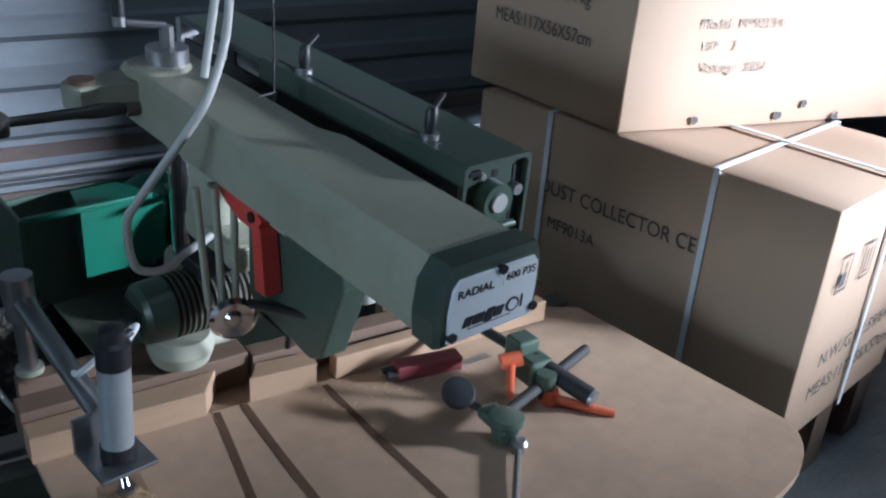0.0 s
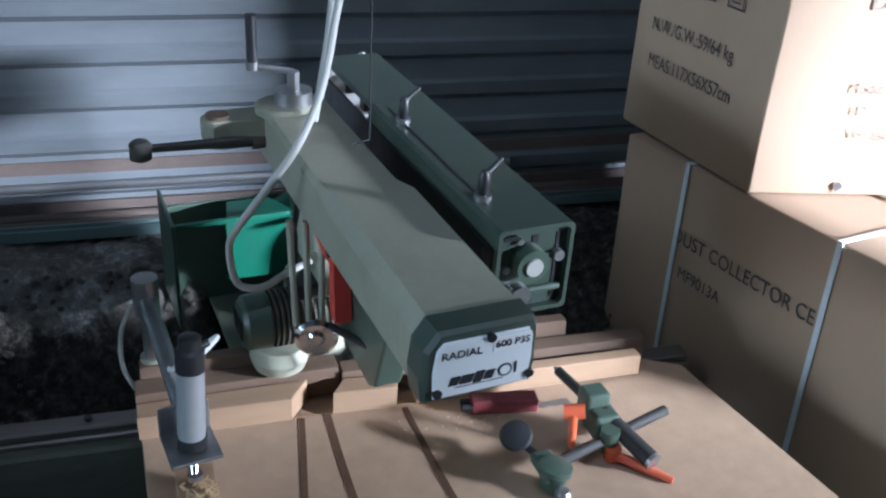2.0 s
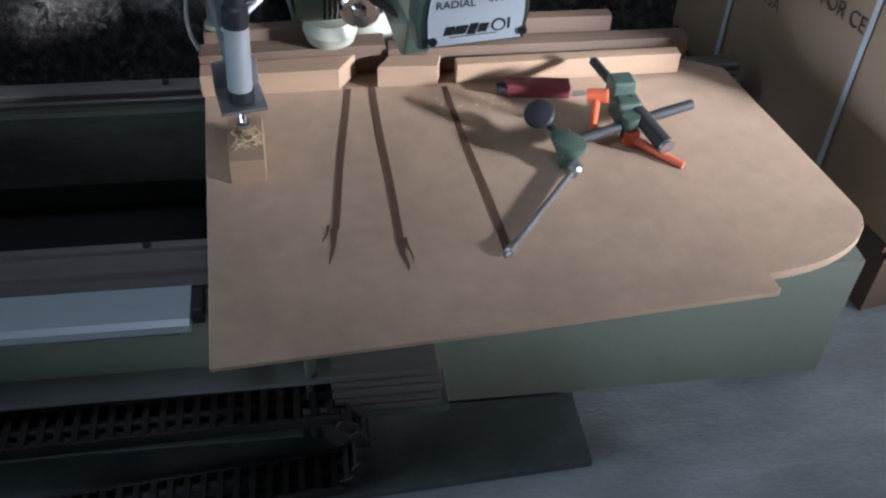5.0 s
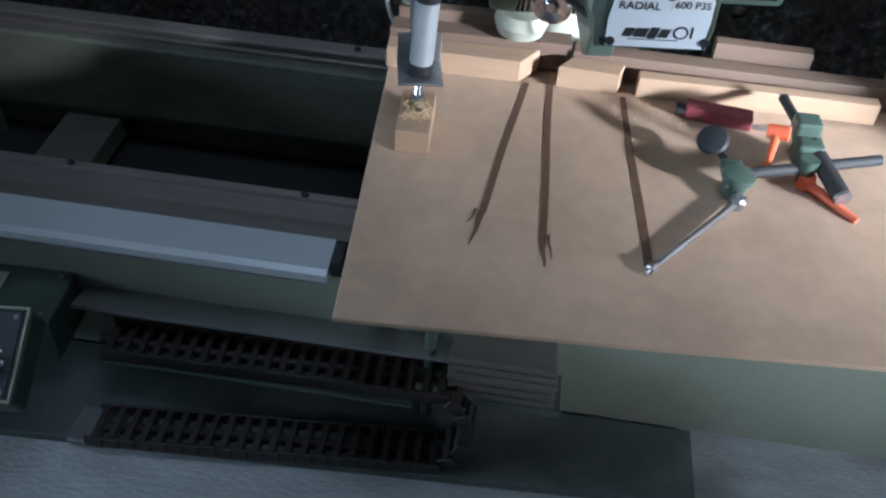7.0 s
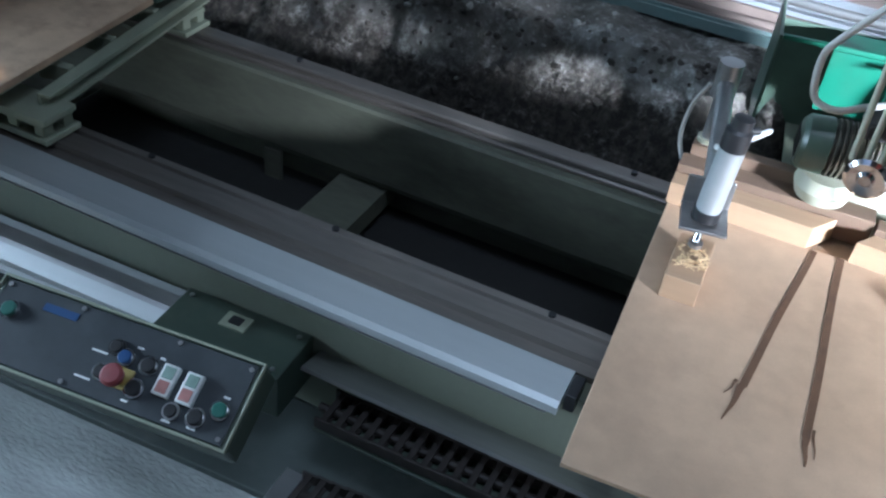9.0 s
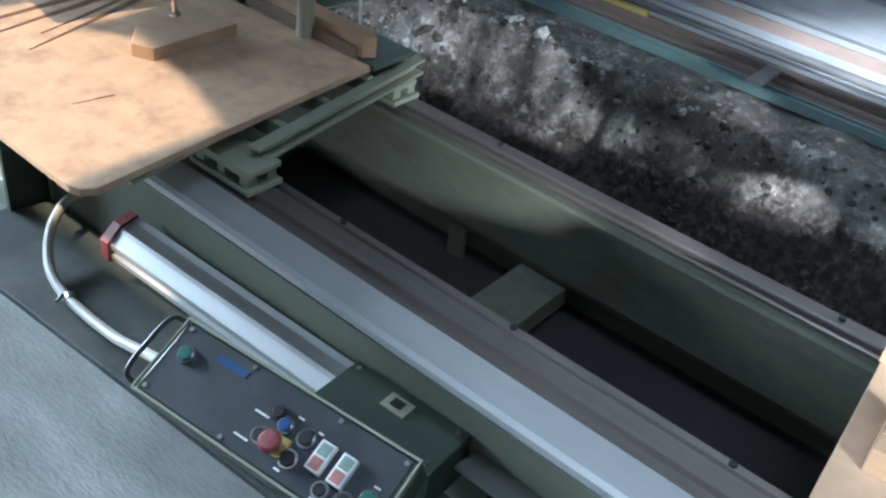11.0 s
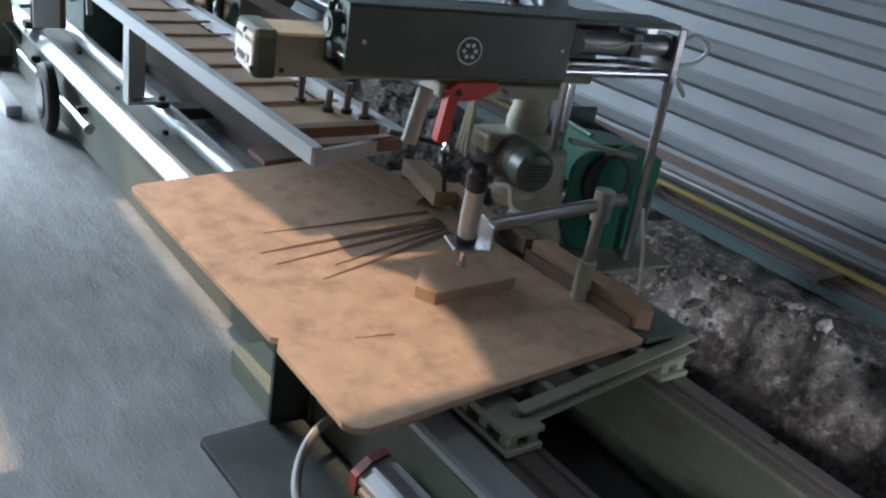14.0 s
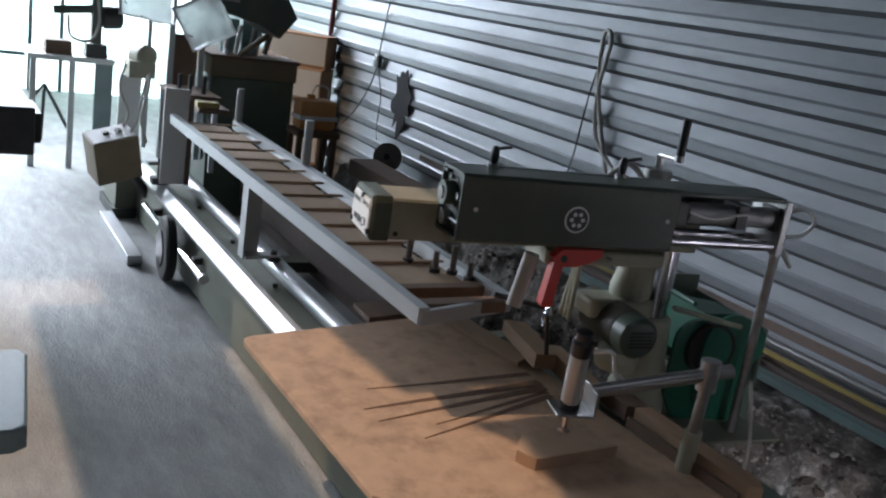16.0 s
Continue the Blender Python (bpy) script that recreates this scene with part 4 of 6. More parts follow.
    bm = bmesh.new(); turned(bm, (-0.295, -0.02, 0.904), (0, 0, 1), [(0, 0.014), (0.004, 0.020), (0.034, 0.020), (0.040, 0.014)], 18)
    part("lever_knob", bm, LEVER, lever, smooth=True)
    bm = bmesh.new(); rod(bm, (-0.090, -0.02, 0.920), (-0.066, -0.02, 0.920), 0.016)
    part("lever_boss", bm, RUST, lever, smooth=True)
    # feed housing beside the arm
    sec = [(0.090, 0.862), (0.088, 0.868), (0.088, 1.004), (0.094, 1.010), (0.208, 1.010), (0.215, 1.004), (0.215, 0.868), (0.210, 0.862)]
    ins = [(0.152 + (x - 0.152) * 0.90, 0.936 + (z - 0.936) * 0.90) for x, z in sec]
    bm = bmesh.new()
    rings = [[bm.verts.new((x, y, z)) for x, z in q] for y, q in ((-0.07, sec), (-0.612, sec), (-0.612, ins), (-0.600, ins))]
    for a, b in zip(rings, rings[1:]):
        for i in range(8):
            bm.faces.new((a[i], a[(i + 1) % 8], b[(i + 1) % 8], b[i]))
    bm.faces.new(rings[0]); bm.faces.new(list(reversed(rings[-1])))
    h = part("feed_housing", bm, GREEN, s, "dark green feed housing")
    solid("groove", BLACK, h, 0.110, -0.53, 1.0102, 0.114, -0.10, 1.0110, bevel=0)
    # black strip for the shade in the gap between arm and housing
    solid("gap_shade", BLACK, s, 0.083, -0.60, 0.90, 0.087, 0.20, 0.975, bevel=0)
    round_bar("feed_knob", CAST, h, (0.142, -0.600, 0.952), (0.142, -0.628, 0.952), 0.027, seg=24)
    round_bar("feed_knob_cap", HOSE, h, (0.142, -0.628, 0.952), (0.142, -0.632, 0.952), 0.014, seg=20)
    for x, z, r, l in ((0.132, 0.896, 0.017, 0.018), (0.115, 0.905, 0.007, 0.014), (0.128, 0.985, 0.005, 0.008), (0.193, 0.955, 0.009, 0.014), (0.108, 0.940, 0.006, 0.008)):
        round_bar("fitting", STEEL, h, (x, -0.600, z), (x, -0.600 - l, z), r, seg=14)
    for z in (0.953, 0.897):
        round_bar("rib", CAST, h, (0.150, -0.603, z), (0.203, -0.603, z), 0.006)
    solid("recess", BLACK, h, 0.191, -0.6015, 0.878, 0.203, -0.5995, 0.990, bevel=0)
    solid("recess", BLACK, h, 0.098, -0.6125, 0.992, 0.118, -0.5995, 0.999, bevel=0)
    solid("recess", BLACK, h, 0.150, -0.6015, 0.978, 0.160, -0.5995, 0.990, bevel=0)
    round_bar("side_screw", STEEL, h, (0.0865, -0.575, 0.960), (0.083, -0.575, 0.960), 0.008, seg=12)
    round_bar("side_screw", STEEL, h, (0.2145, -0.575, 0.935), (0.2185, -0.575, 0.935), 0.005, seg=12)
    round_bar("side_screw", STEEL, h, (0.2145, -0.095, 0.935), (0.2185, -0.095, 0.935), 0.005, seg=12)
    em = round_bar("emblem", LABEL, h, (0.2145, -0.33, 0.926), (0.217, -0.33, 0.926), 0.030, "round white and blue emblem", seg=28)
    round_bar("emblem_disc", PANEL, em, (0.2165, -0.33, 0.926), (0.218, -0.33, 0.926), 0.0265, seg=24)
    for k in range(6):
        a = k * 1.05
        y, z = -0.33 + 0.014 * math.cos(a), 0.926 + 0.014 * math.sin(a)
        round_bar("emblem_mark", LABEL, em, (0.2178, y, z), (0.2185, y, z), 0.005, seg=8)
    for y in (-0.505, -0.175):
        k = round_bar("clamp_handle", STEEL, h, (0.112, y, 1.010), (0.112, y, 1.018), 0.014, "small tilted clamp handle", seg=16)
        bm = bmesh.new(); turned(bm, (0.112, y, 1.018), (0.03, 0, 1), [(0, 0.007), (0.012, 0.010), (0.034, 0.009), (0.040, 0.005)], 14)
        part("handle_hub", bm, BLACK, k, smooth=True)
        round_bar("handle_lever", BLACK, k, (0.114, y, 1.050), (0.150, y + 0.020, 1.064), 0.004)
    # open rear of the feed: rods, cylinder, top plate, end block
    solid("top_plate", GREEN, s, 0.090, -0.069, 0.996, 0.212, 0.235, 1.008)
    round_bar("guide_rod", CHROME, s, (0.195, -0.069, 0.885), (0.195, 0.235, 0.885), 0.013)
    round_bar("guide_rod", CHROME, s, (0.115, -0.069, 0.885), (0.115, 0.235, 0.885), 0.013)
    round_bar("feed_cylinder", ALU, s, (0.170, -0.02, 0.950), (0.170, 0.232, 0.950), 0.026)
    for y in (-0.06, 0.11, 0.225):
        solid("cylinder_head", BLACK, s, 0.140, y, 0.922, 0.202, y + 0.03, 0.982)
    solid("end_block", STEEL, s, 0.092, 0.236, 0.865, 0.214, 0.256, 1.0)
    tube_part("air_hose", WHITE, s, [(0.19, 0.25, 0.965), (0.205, 0.30, 0.985), (0.20, 0.345, 0.955), (0.185, 0.33, 0.915), (0.18, 0.27, 0.905)], 0.005, "milky air hose")
    tube_part("air_hose", WHITE, s, [(0.20, -0.03, 0.958), (0.205, 0.04, 0.945), (0.208, 0.12, 0.962), (0.20, 0.19, 0.955)], 0.003, "milky air hose")
    tube_part("air_hose", WHITE, s, [(0.20, 0.25, 0.90), (0.215, 0.285, 0.85), (0.20, 0.30, 0.835), (0.18, 0.29, 0.86)], 0.004)
    # carriage with motor, yoke, knob and red grip under the arm; it slides along the arm
    k = Matrix.Translation((0, slide, -drop))

    def hung(name, bm, material, label="", smooth=False):
        return part(name, bm, material, s, label, smooth, m=k)

    def hung_bar(name, material, a, b, r, label="", seg=18, r2=None):
        bm = bmesh.new(); rod(bm, a, b, r, seg, r2)
        return hung(name, bm, material, label, True)

    bm = bmesh.new(); box(bm, -0.06, -0.40, 0.846, 0.06, -0.06, 0.882, 0.006)
    hung("carriage", bm, CREAM, "cream cast saw carriage")
    bm = bmesh.new(); turned(bm, (-0.01, -0.10, 0.74), (0, 0.08, 1), [(0, 0.050), (0.03, 0.055), (0.075, 0.046), (0.106, 0.046)], 20)
    hung("carriage_boss", bm, CREAM, smooth=True)
    bm = bmesh.new(); box(bm, -0.055, -0.24, 0.70, 0.045, -0.05, 0.75, 0.012)
    hung("yoke", bm, CREAM, "cream cast yoke")
    bars = -0.118 if side < 0 else -0.062
    for i in range(3):
        hung_bar("yoke_bar", CREAM, (bars + 0.026 * i, -0.235 - 0.012 * i, 0.875), (bars + 0.002 + 0.024 * i, -0.262, 0.675), 0.0062)
    mx, mz = (0.0, 0.630) if side < 0 else (-0.028, 0.694)
    bm = bmesh.new()
    turned(bm, (mx + side * 0.200, -0.16, mz), (-side, 0, 0), [(0, 0.022), (0.003, 0.044), (0.012, 0.053), (0.055, 0.056), (0.057, 0.050)], 30)
    cover = hung("motor_cover", bm, CAST, "dark green motor fan cover", True)
    for i in range(5):
        solid("cover_slot", RUBBER, cover, mx + side * 0.2005 - 0.001, -0.192, mz - 0.019 + 0.009 * i, mx + side * 0.2005 + 0.001, -0.128, mz - 0.016 + 0.009 * i, bevel=0)
    bm = bmesh.new()
    prof = [(0, 0.046)]
    for i in range(14):
        a = 0.004 + 0.0105 * i
        prof += [(a, 0.046), (a + 0.001, 0.056), (a + 0.005, 0.056), (a + 0.006, 0.046)]
    prof += [(0.155, 0.046), (0.158, 0.056), (0.20, 0.054), (0.215, 0.040), (0.218, 0.02)]
    turned(bm, (mx + side * 0.143, -0.16, mz), (-side, 0, 0), prof, 28)
    hung("motor_body", bm, MOTOR, "finned olive motor")
    bm = bmesh.new(); turned(bm, (mx + side * 0.125, -0.17, mz - 0.070), (0, 0, 1), [(-0.035, 0.02), (-0.03, 0.050), (-0.005, 0.058), (0.02, 0.05)], 24)
    hung("motor_foot", bm, CREAM, "cream lower casting", True)
    if side < 0:
        bm = bmesh.new(); box(bm, -0.10, -0.20, mz + 0.052, -0.03, -0.12, mz + 0.085, 0.006)
        hung("terminal_box", bm, BLACK, "black motor terminal box")
    bm = bmesh.new(); turned(bm, (-0.082, -0.275, 0.656), (-0.30, -1, -0.05), [(0, 0.012), (0.004, 0.036), (0.012, 0.040), (0.018, 0.032), (0.014, 0.016), (0.020, 0.010)], 26)
    hung("hand_knob", bm, CHROME, "bright dished chrome knob", True)
    hung_bar("release_lever", BLACK, (-0.065, -0.31, 0.690), (-0.030, -0.478, 0.735), 0.007)
    hung_bar("stop_rod", BLACK, (0.0, -0.33, 0.690), (0.0, -0.315, 0.585), 0.006)
    hung_bar("side_handle", HOSE, (0.050, -0.432, 0.868), (0.050, -0.458, 0.735), 0.019, "pale grey round handle")
    if side < 0:
        bm = bmesh.new(); profile_x(bm, [(-0.520, 0.880), (-0.530, 0.815), (-0.480, 0.672), (-0.450, 0.655), (-0.280, 0.670), (-0.265, 0.690), (-0.265, 0.880)], -0.045, 0.003)
        bmesh.ops.bevel(bm, geom=list(bm.edges), offset=0.004, segments=2, profile=0.5, affect="EDGES")
        hung("blade_guard", bm, CAST, "dark green blade guard")
    # red pistol grip
    bm = bmesh.new(); profile_x(bm, [(-0.230, 0.884), (-0.230, 0.866), (-0.258, 0.850), (-0.300, 0.838), (-0.345, 0.838), (-0.362, 0.860), (-0.340, 0.880)], grip_x - 0.015, grip_x + 0.015)
    gk = Matrix.Translation((0, slide * 0.68, -drop * 0.85))
    grip = part("grip_bracket", bm, RED, s, "red plastic grip bracket", m=gk)
    bm = bmesh.new(); loft_y(bm, [(0.0, [(-0.014, -0.013), (-0.014, 0.013), (0.014, 0.013), (0.014, -0.013)]), (0.108, [(-0.015, -0.015), (-0.015, 0.015), (0.015, 0.015), (0.015, -0.015)]), (0.115, [(-0.010, -0.009), (-0.010, 0.009), (0.010, 0.009), (0.010, -0.009)])])
    part("pistol_grip", bm, RED, s, "red plastic pistol grip", m=gk @ Matrix.Translation((grip_x, -0.345, 0.846)) @ Matrix.Rotation(radians(-97), 4, "X"))
    round_bar("trigger", BLACK, grip, (grip_x - 0.018, -0.335, 0.858), (grip_x + 0.018, -0.335, 0.858), 0.009)
    round_bar("grip_screw", STEEL, grip, (grip_x - 0.0165, -0.20, 0.858), (grip_x + 0.0165, -0.20, 0.858), 0.004, seg=8)
    # dust hood: an open box with a side frame, a spigot and a chute
    solid("hood_side", CAST, s, -0.262, 0.20, 0.40, -0.254, 0.40, 0.665)
    for y, r, x in ((0.285, 0.085, 0.072), (0.180, 0.065, 0.058)):
        top = [(y + r * math.cos(a), 0.575 + r * math.sin(a)) for a in np.linspace(0, math.pi, 15)]
        bm = bmesh.new(); profile_x(bm, [(y + r, 0.345), *top, (y - r, 0.43), (y - 0.4 * r, 0.36)], x, x + 0.010)
        part("hood_plate", bm, HOOD, s, "round-topped green hood plate")
    # closed near-black disc; the shade of the hood's hollow is its colour
    bm = bmesh.new(); turned(bm, (0.060, 0.225, 0.560), (1, 0, 0), [(0, 0.030), (0.0, 0.074), (0.024, 0.074), (0.024, 0.066), (0.012, 0.062), (0.012, 0.030)], 26)
    part("hood_mouth", bm, RUBBER, s, "round hood mouth with its hollow's shade as near-black colour", smooth=True)
    solid("hood_frame", PALE, s, 0.066, 0.08, 0.655, 0.084, 0.31, 0.668, m=Matrix.Translation((0, 0.14, 0.66)) @ Matrix.Rotation(radians(-12), 4, "X") @ Matrix.Translation((0, -0.14, -0.66)))
    solid("hood_back", CAST, s, -0.253, 0.392, 0.35, 0.079, 0.40, 0.62, label="dusty green hood back")
    solid("hood_lip", HOOD, s, -0.253, 0.20, 0.655, 0.0, 0.212, 0.666)
    bm = bmesh.new(); turned(bm, (-0.10, 0.33, 0.575), (1, 0, 0), [(0, 0.055), (0.10, 0.055), (0.14, 0.070), (0.18, 0.070)], 26)
    part("hood_spigot", bm, HOOD, s, smooth=True)
    bm = bmesh.new(); loft_y(bm, [(0.22, [(-0.14, 0.50), (-0.14, 0.645), (0.03, 0.645), (0.03, 0.50)]), (0.36, [(-0.11, 0.53), (-0.11, 0.63), (-0.01, 0.63), (-0.01, 0.53)])])
    part("hood_funnel", bm, HOOD, s, "bright green chute")
    round_bar("rear_leg", STEEL, s, (0.185, 0.262, 0.97), (0.155, 0.285, 0.36), 0.012, "grey support tube")
    solid("rear_foot", BED, s, -0.16, -0.10, 0.346, 0.20, 0.42, 0.354)
    # cable that droops from the arm
    tube_part("motor_cable", HOSE, s, cable, 0.0068, "thick grey motor cable")
    return s


AT = Matrix.Translation((0.597, 0.02, 0.965)) @ Matrix.Rotation(radians(2.2), 4, "X") @ Matrix.Translation((-0.597, -0.02, -0.965)) @ pose(0.052, 0.006, 0.016, 0, 0, 3.43) @ Matrix.Scale(0.982, 4)
radial_saw("beige and green radial arm saw in front of the cartons", pose(0.486, 0.58, 0, 0, 0, 4.6), 165, 0.075, (-0.036, 0.02), -1, -0.01, 0.0, 0.0, 0.0, -0.063, -0.018,
    [(0.06, -0.10, 1.62), (0.03, -0.14, 1.40), (-0.017, -0.176, 1.201), (-0.057, -0.226, 1.10), (-0.107, -0.263, 1.027), (-0.144, -0.26, 0.973), (-0.199, -0.225, 0.876), (-0.217, -0.204, 0.825), (-0.208, -0.198, 0.749), (-0.182, -0.202, 0.730), (-0.15, -0.196, 0.727), (-0.116, -0.181, 0.734), (-0.06, -0.17, 0.75)])
AT = pose(0.016, 0.048, 0.087, 0, 0, 4.99) @ Matrix.Scale(1.086, 4)
radial_saw("beige and green radial arm saw swung over its table", pose(-1.655, 0.558, 0, 0, 0, -13.5), -10, 0.105, (0.0, 0.0), 1, 0.0, 0.07, 0.072, 0.095, 0.072, 0.0,
    [(0.03, -0.05, 0.99), (-0.02, -0.08, 1.02), (-0.08, -0.12, 0.95), (-0.13, -0.18, 0.85), (-0.10, -0.22, 0.78), (-0.03, -0.26, 0.765)])
AT = BENCH_A
o = tube_part("hanging_cable", HOSE, None, [(0.535, 0.50, 1.9), (0.52, 0.50, 1.5), (0.505, 0.50, 1.2), (0.475, 0.51, 0.992)], 0.0068)
tagged(o, "pale grey cable hanging down to the saw arm", "cable")
o = tube_part("stop_wire", BLACK, None, [(0.56, 0.42, 1.7), (0.555, 0.42, 1.3), (0.552, 0.415, 0.995), (0.548, 0.405, 0.988), (0.515, 0.395, 0.987)], 0.0018)
tagged(o, "thin dark wire hanging to the arm top", "wire")


# ---------------- pneumatic clamps ----------------
def swing_clamp(label, top, base, post, elbow, rod_to, over=0.0):
    """A cylinder in an angle plate at the end of a swinging tube."""
    c = thing("swing_clamp", label, "clamp", "pneumatic clamps")
    top, base, post, elbow = Vector(top), Vector(base), Vector(post), Vector(elbow)
    d = (top - base).normalized()
    L = (top - base).length
    round_bar("barrel", ALU, c, base + d * 0.024, base + d * (L - 0.05), 0.0225, "bright aluminium cylinder barrel", seg=28)
    bm = bmesh.new(); turned(bm, base + d * (L - 0.052), d, [(0, 0.0235), (0.035, 0.0235), (0.040, 0.018), (0.058, 0.018), (0.062, 0.010)], 24)
    part("cylinder_cap", bm, BLACK, c, "black cylinder head", smooth=True)
    round_bar("cylinder_cap", BLACK, c, base + d * 0.004, base + d * 0.024, 0.0245, seg=24)
    round_bar("hose_fitting", BLACK, c, base + d * (L - 0.02), base + d * (L - 0.02) + Vector((0.03, 0.015, 0.004)), 0.006)
    m = Matrix.Translation(base) @ Matrix.Rotation(math.atan2(elbow.y - base.y, elbow.x - base.x) - math.pi / 2, 4, "Z")
    bm = bmesh.new(); box(bm, -0.042, -0.040, -0.006, 0.042, 0.046, 0.0, 0.002); box(bm, -0.042, 0.046, -0.006, 0.042, 0.052, 0.055, 0.002)
    part("angle_plate", bm, STEEL, c, "bent steel angle plate", m=m)
    round_bar("piston_rod", CHROME, c, base, rod_to, 0.007)
    round_bar("pressure_foot", STEEL, c, Vector(rod_to), Vector(rod_to) + Vector((0, 0, 0.008)), 0.013)
    round_bar("swing_tube", STEEL, c, base + Vector((0, 0, 0.03)) + (elbow - base).normalized() * 0.05, elbow + (elbow - base).normalized() * over, 0.0165, "grey swing tube", seg=22)
    round_bar("swivel", STEEL, c, elbow - Vector((0, 0, 0.035)), elbow + Vector((0, 0, 0.04)), 0.024, seg=22)
    mid = post.lerp(elbow, 0.42)
    round_bar("post", CREAM, c, post, mid, 0.022, "cream round post", seg=22)
    round_bar("swivel_shaft", STEEL, c, mid, elbow - Vector((0, 0, 0.035)), 0.0145, seg=22)
    tube_part("air_hose", WHITE, c, [top - d * 0.04 + Vector((0.02, 0.02, 0)), top + Vector((0.045, 0.05, -0.03)), base.lerp(elbow, 0.3) + Vector((0.0, 0, 0.06)), base.lerp(elbow, 0.45) + Vector((0, 0, 0.02))], 0.0045)
    return c


swing_clamp("aluminium pneumatic clamp on a grey swing tube over a wooden block", (0.213, 0.205, 0.752), (0.203, 0.198, 0.552), (0.155, 0.505, 0.452), (0.155, 0.505, 0.672), (0.203, 0.17, 0.512))
AT = pose(-0.047, 0.016, 0.082, 0, 0, 3.59) @ Matrix.Scale(1.04, 4)
swing_clamp("aluminium pneumatic clamp pressing a board on the table", (-1.362, 0.115, 0.760), (-1.405, 0.150, 0.560), (-1.305, 0.472, 0.402), (-1.284, 0.455, 0.660), (-1.419, 0.1616, 0.494), 0.06)
AT = BENCH_A
o = tube_part("air_hose", HOSE, None, [(0.128, 0.50, 0.66), (0.105, 0.51, 0.60), (0.10, 0.505, 0.53), (0.118, 0.49, 0.485), (0.14, 0.485, 0.455)], 0.0045)
tagged(o, "milky air hose beside the clamp post", "hose")
AT = pose(-0.102, -0.051, 0.101) @ Matrix.Scale(1.022, 4)
o = tube_part("air_hose", HOSE, None, [(-1.225, 0.53, 0.66), (-1.215, 0.545, 0.58), (-1.205, 0.555, 0.50), (-1.20, 0.56, 0.35)], 0.0045)
tagged(o, "milky air hose beside the clamp post", "hose")

AT = BENCH_A
bm = bmesh.new(); box(bm, 0.172, 0.078, 0.4505, 0.236, 0.215, 0.500, 0.002)
o = tagged(part("wood_block", bm, WOOD), "square pine block with a torn top under the clamp", "wood block")
bm = bmesh.new()
for i in range(60):
    a = random.uniform(0, 6.28); l = random.uniform(0.004, 0.012)
    x, y, z = 0.206 + random.uniform(-0.026, 0.026), 0.140 + random.uniform(-0.03, 0.035), 0.5005 + random.uniform(0.001, 0.009)
    box(bm, -l, -0.0012, 0, l, 0.0012, 0.0012, m=pose(x, y, z, random.uniform(-25, 25), random.uniform(-25, 25), math.degrees(a)))
tagged(part("wood_shavings", bm, CHIPS), "pale torn wood shavings on the pine block", "shavings", kind="stuff")
AT = Matrix.Identity(4)
bm = bmesh.new(); prism(bm, [(-1.573, -0.004), (-1.52, 0.02), (-1.528, 0.276), (-1.672, 0.217), (-1.642, 0.057)], 0.5005, 0.533, 0.002)
tagged(part("wood_block", bm, MDF), "brown fibreboard offcut held under the clamp", "wood block")
AT = BENCH_A

# ---------------- loose things on the first table ----------------
rb = thing("red_block", "crimson painted block with two dark holes", "block")
bm = bmesh.new(); box(bm, -0.066, -0.018, 0, 0.066, 0.018, 0.030, 0.003)
part("block_body", bm, CRIMSON, rb)
for x in (-0.012, 0.010):
    round_bar("dark_pin", BLACK, rb, (-0.085, x, 0.013 - x * 0.2), (-0.064, x, 0.013), 0.007, seg=12)
rb.matrix_basis = AT @ pose(0.800, 0.293, 0.4505, 0, 0, -10)
ss = solid("steel_strip", STEEL, None, 0.872, 0.275, 0.4445, 0.94, 0.295, 0.4505, bevel=0.001)
tagged(ss, "short bare steel strip beside the red block", "steel strip")

feed = thing("hold_down_tool", "green cast hold-down tool with orange levers and dark rods", "hold-down tool")
round_bar("thick_rod", RUBBER, feed, (0.985, 0.045, 0.480), (0.945, 0.165, 0.505), 0.017, "thick dark rod with bright end", seg=24)
round_bar("rod_end", STEEL, feed, (0.9872, 0.038, 0.4788), (0.985, 0.0448, 0.480), 0.0165, seg=24)
round_bar("thin_rod", RUBBER, feed, (0.945, 0.165, 0.505), (0.916, 0.300, 0.515), 0.010)
round_bar("rod_tip", STEEL, feed, (0.916, 0.300, 0.515), (0.914, 0.310, 0.516), 0.0095, r2=0.004)
round_bar("cross_rod", RUBBER, feed, (0.80, 0.075, 0.482), (1.085, 0.168, 0.482), 0.0105, "dark cross rod")
bm = bmesh.new(); box(bm, 0.915, 0.130, 0.468, 0.965, 0.185, 0.520, 0.007); box(bm, 0.912, 0.165, 0.500, 0.960, 0.210, 0.545, 0.006)
part("clamp_body", bm, CAST, feed, "green cast clamp body")
bm = bmesh.new(); turned(bm, (0.935, 0.112, 0.458), (0, 0, 1), [(0, 0.014), (0.03, 0.018), (0.05, 0.018)], 18)
part("clamp_boss", bm, CAST, feed, smooth=True)
lev = round_bar("lever", ORANGE, feed, (0.868, 0.137, 0.538), (0.869, 0.130, 0.468), 0.0085, "orange clamping lever", r2=0.006)
round_bar("lever_head", ORANGE, lev, (0.855, 0.150, 0.535), (0.890, 0.135, 0.541), 0.014)
lev = round_bar("lever", ORANGE, feed, (0.938, 0.098, 0.462), (1.012, 0.008, 0.4575), 0.010, "orange clamping lever", r2=0.0065)
round_bar("lever_head", ORANGE, lev, (0.938, 0.100, 0.4515), (0.938, 0.100, 0.478), 0.0155)
bm = bmesh.new(); turned(bm, (0.795, 0.055, 0.4545), (0.1, 0.0, 1), [(0, 0.020), (0.028, 0.026), (0.036, 0.031), (0.046, 0.030), (0.049, 0.016)], 22)
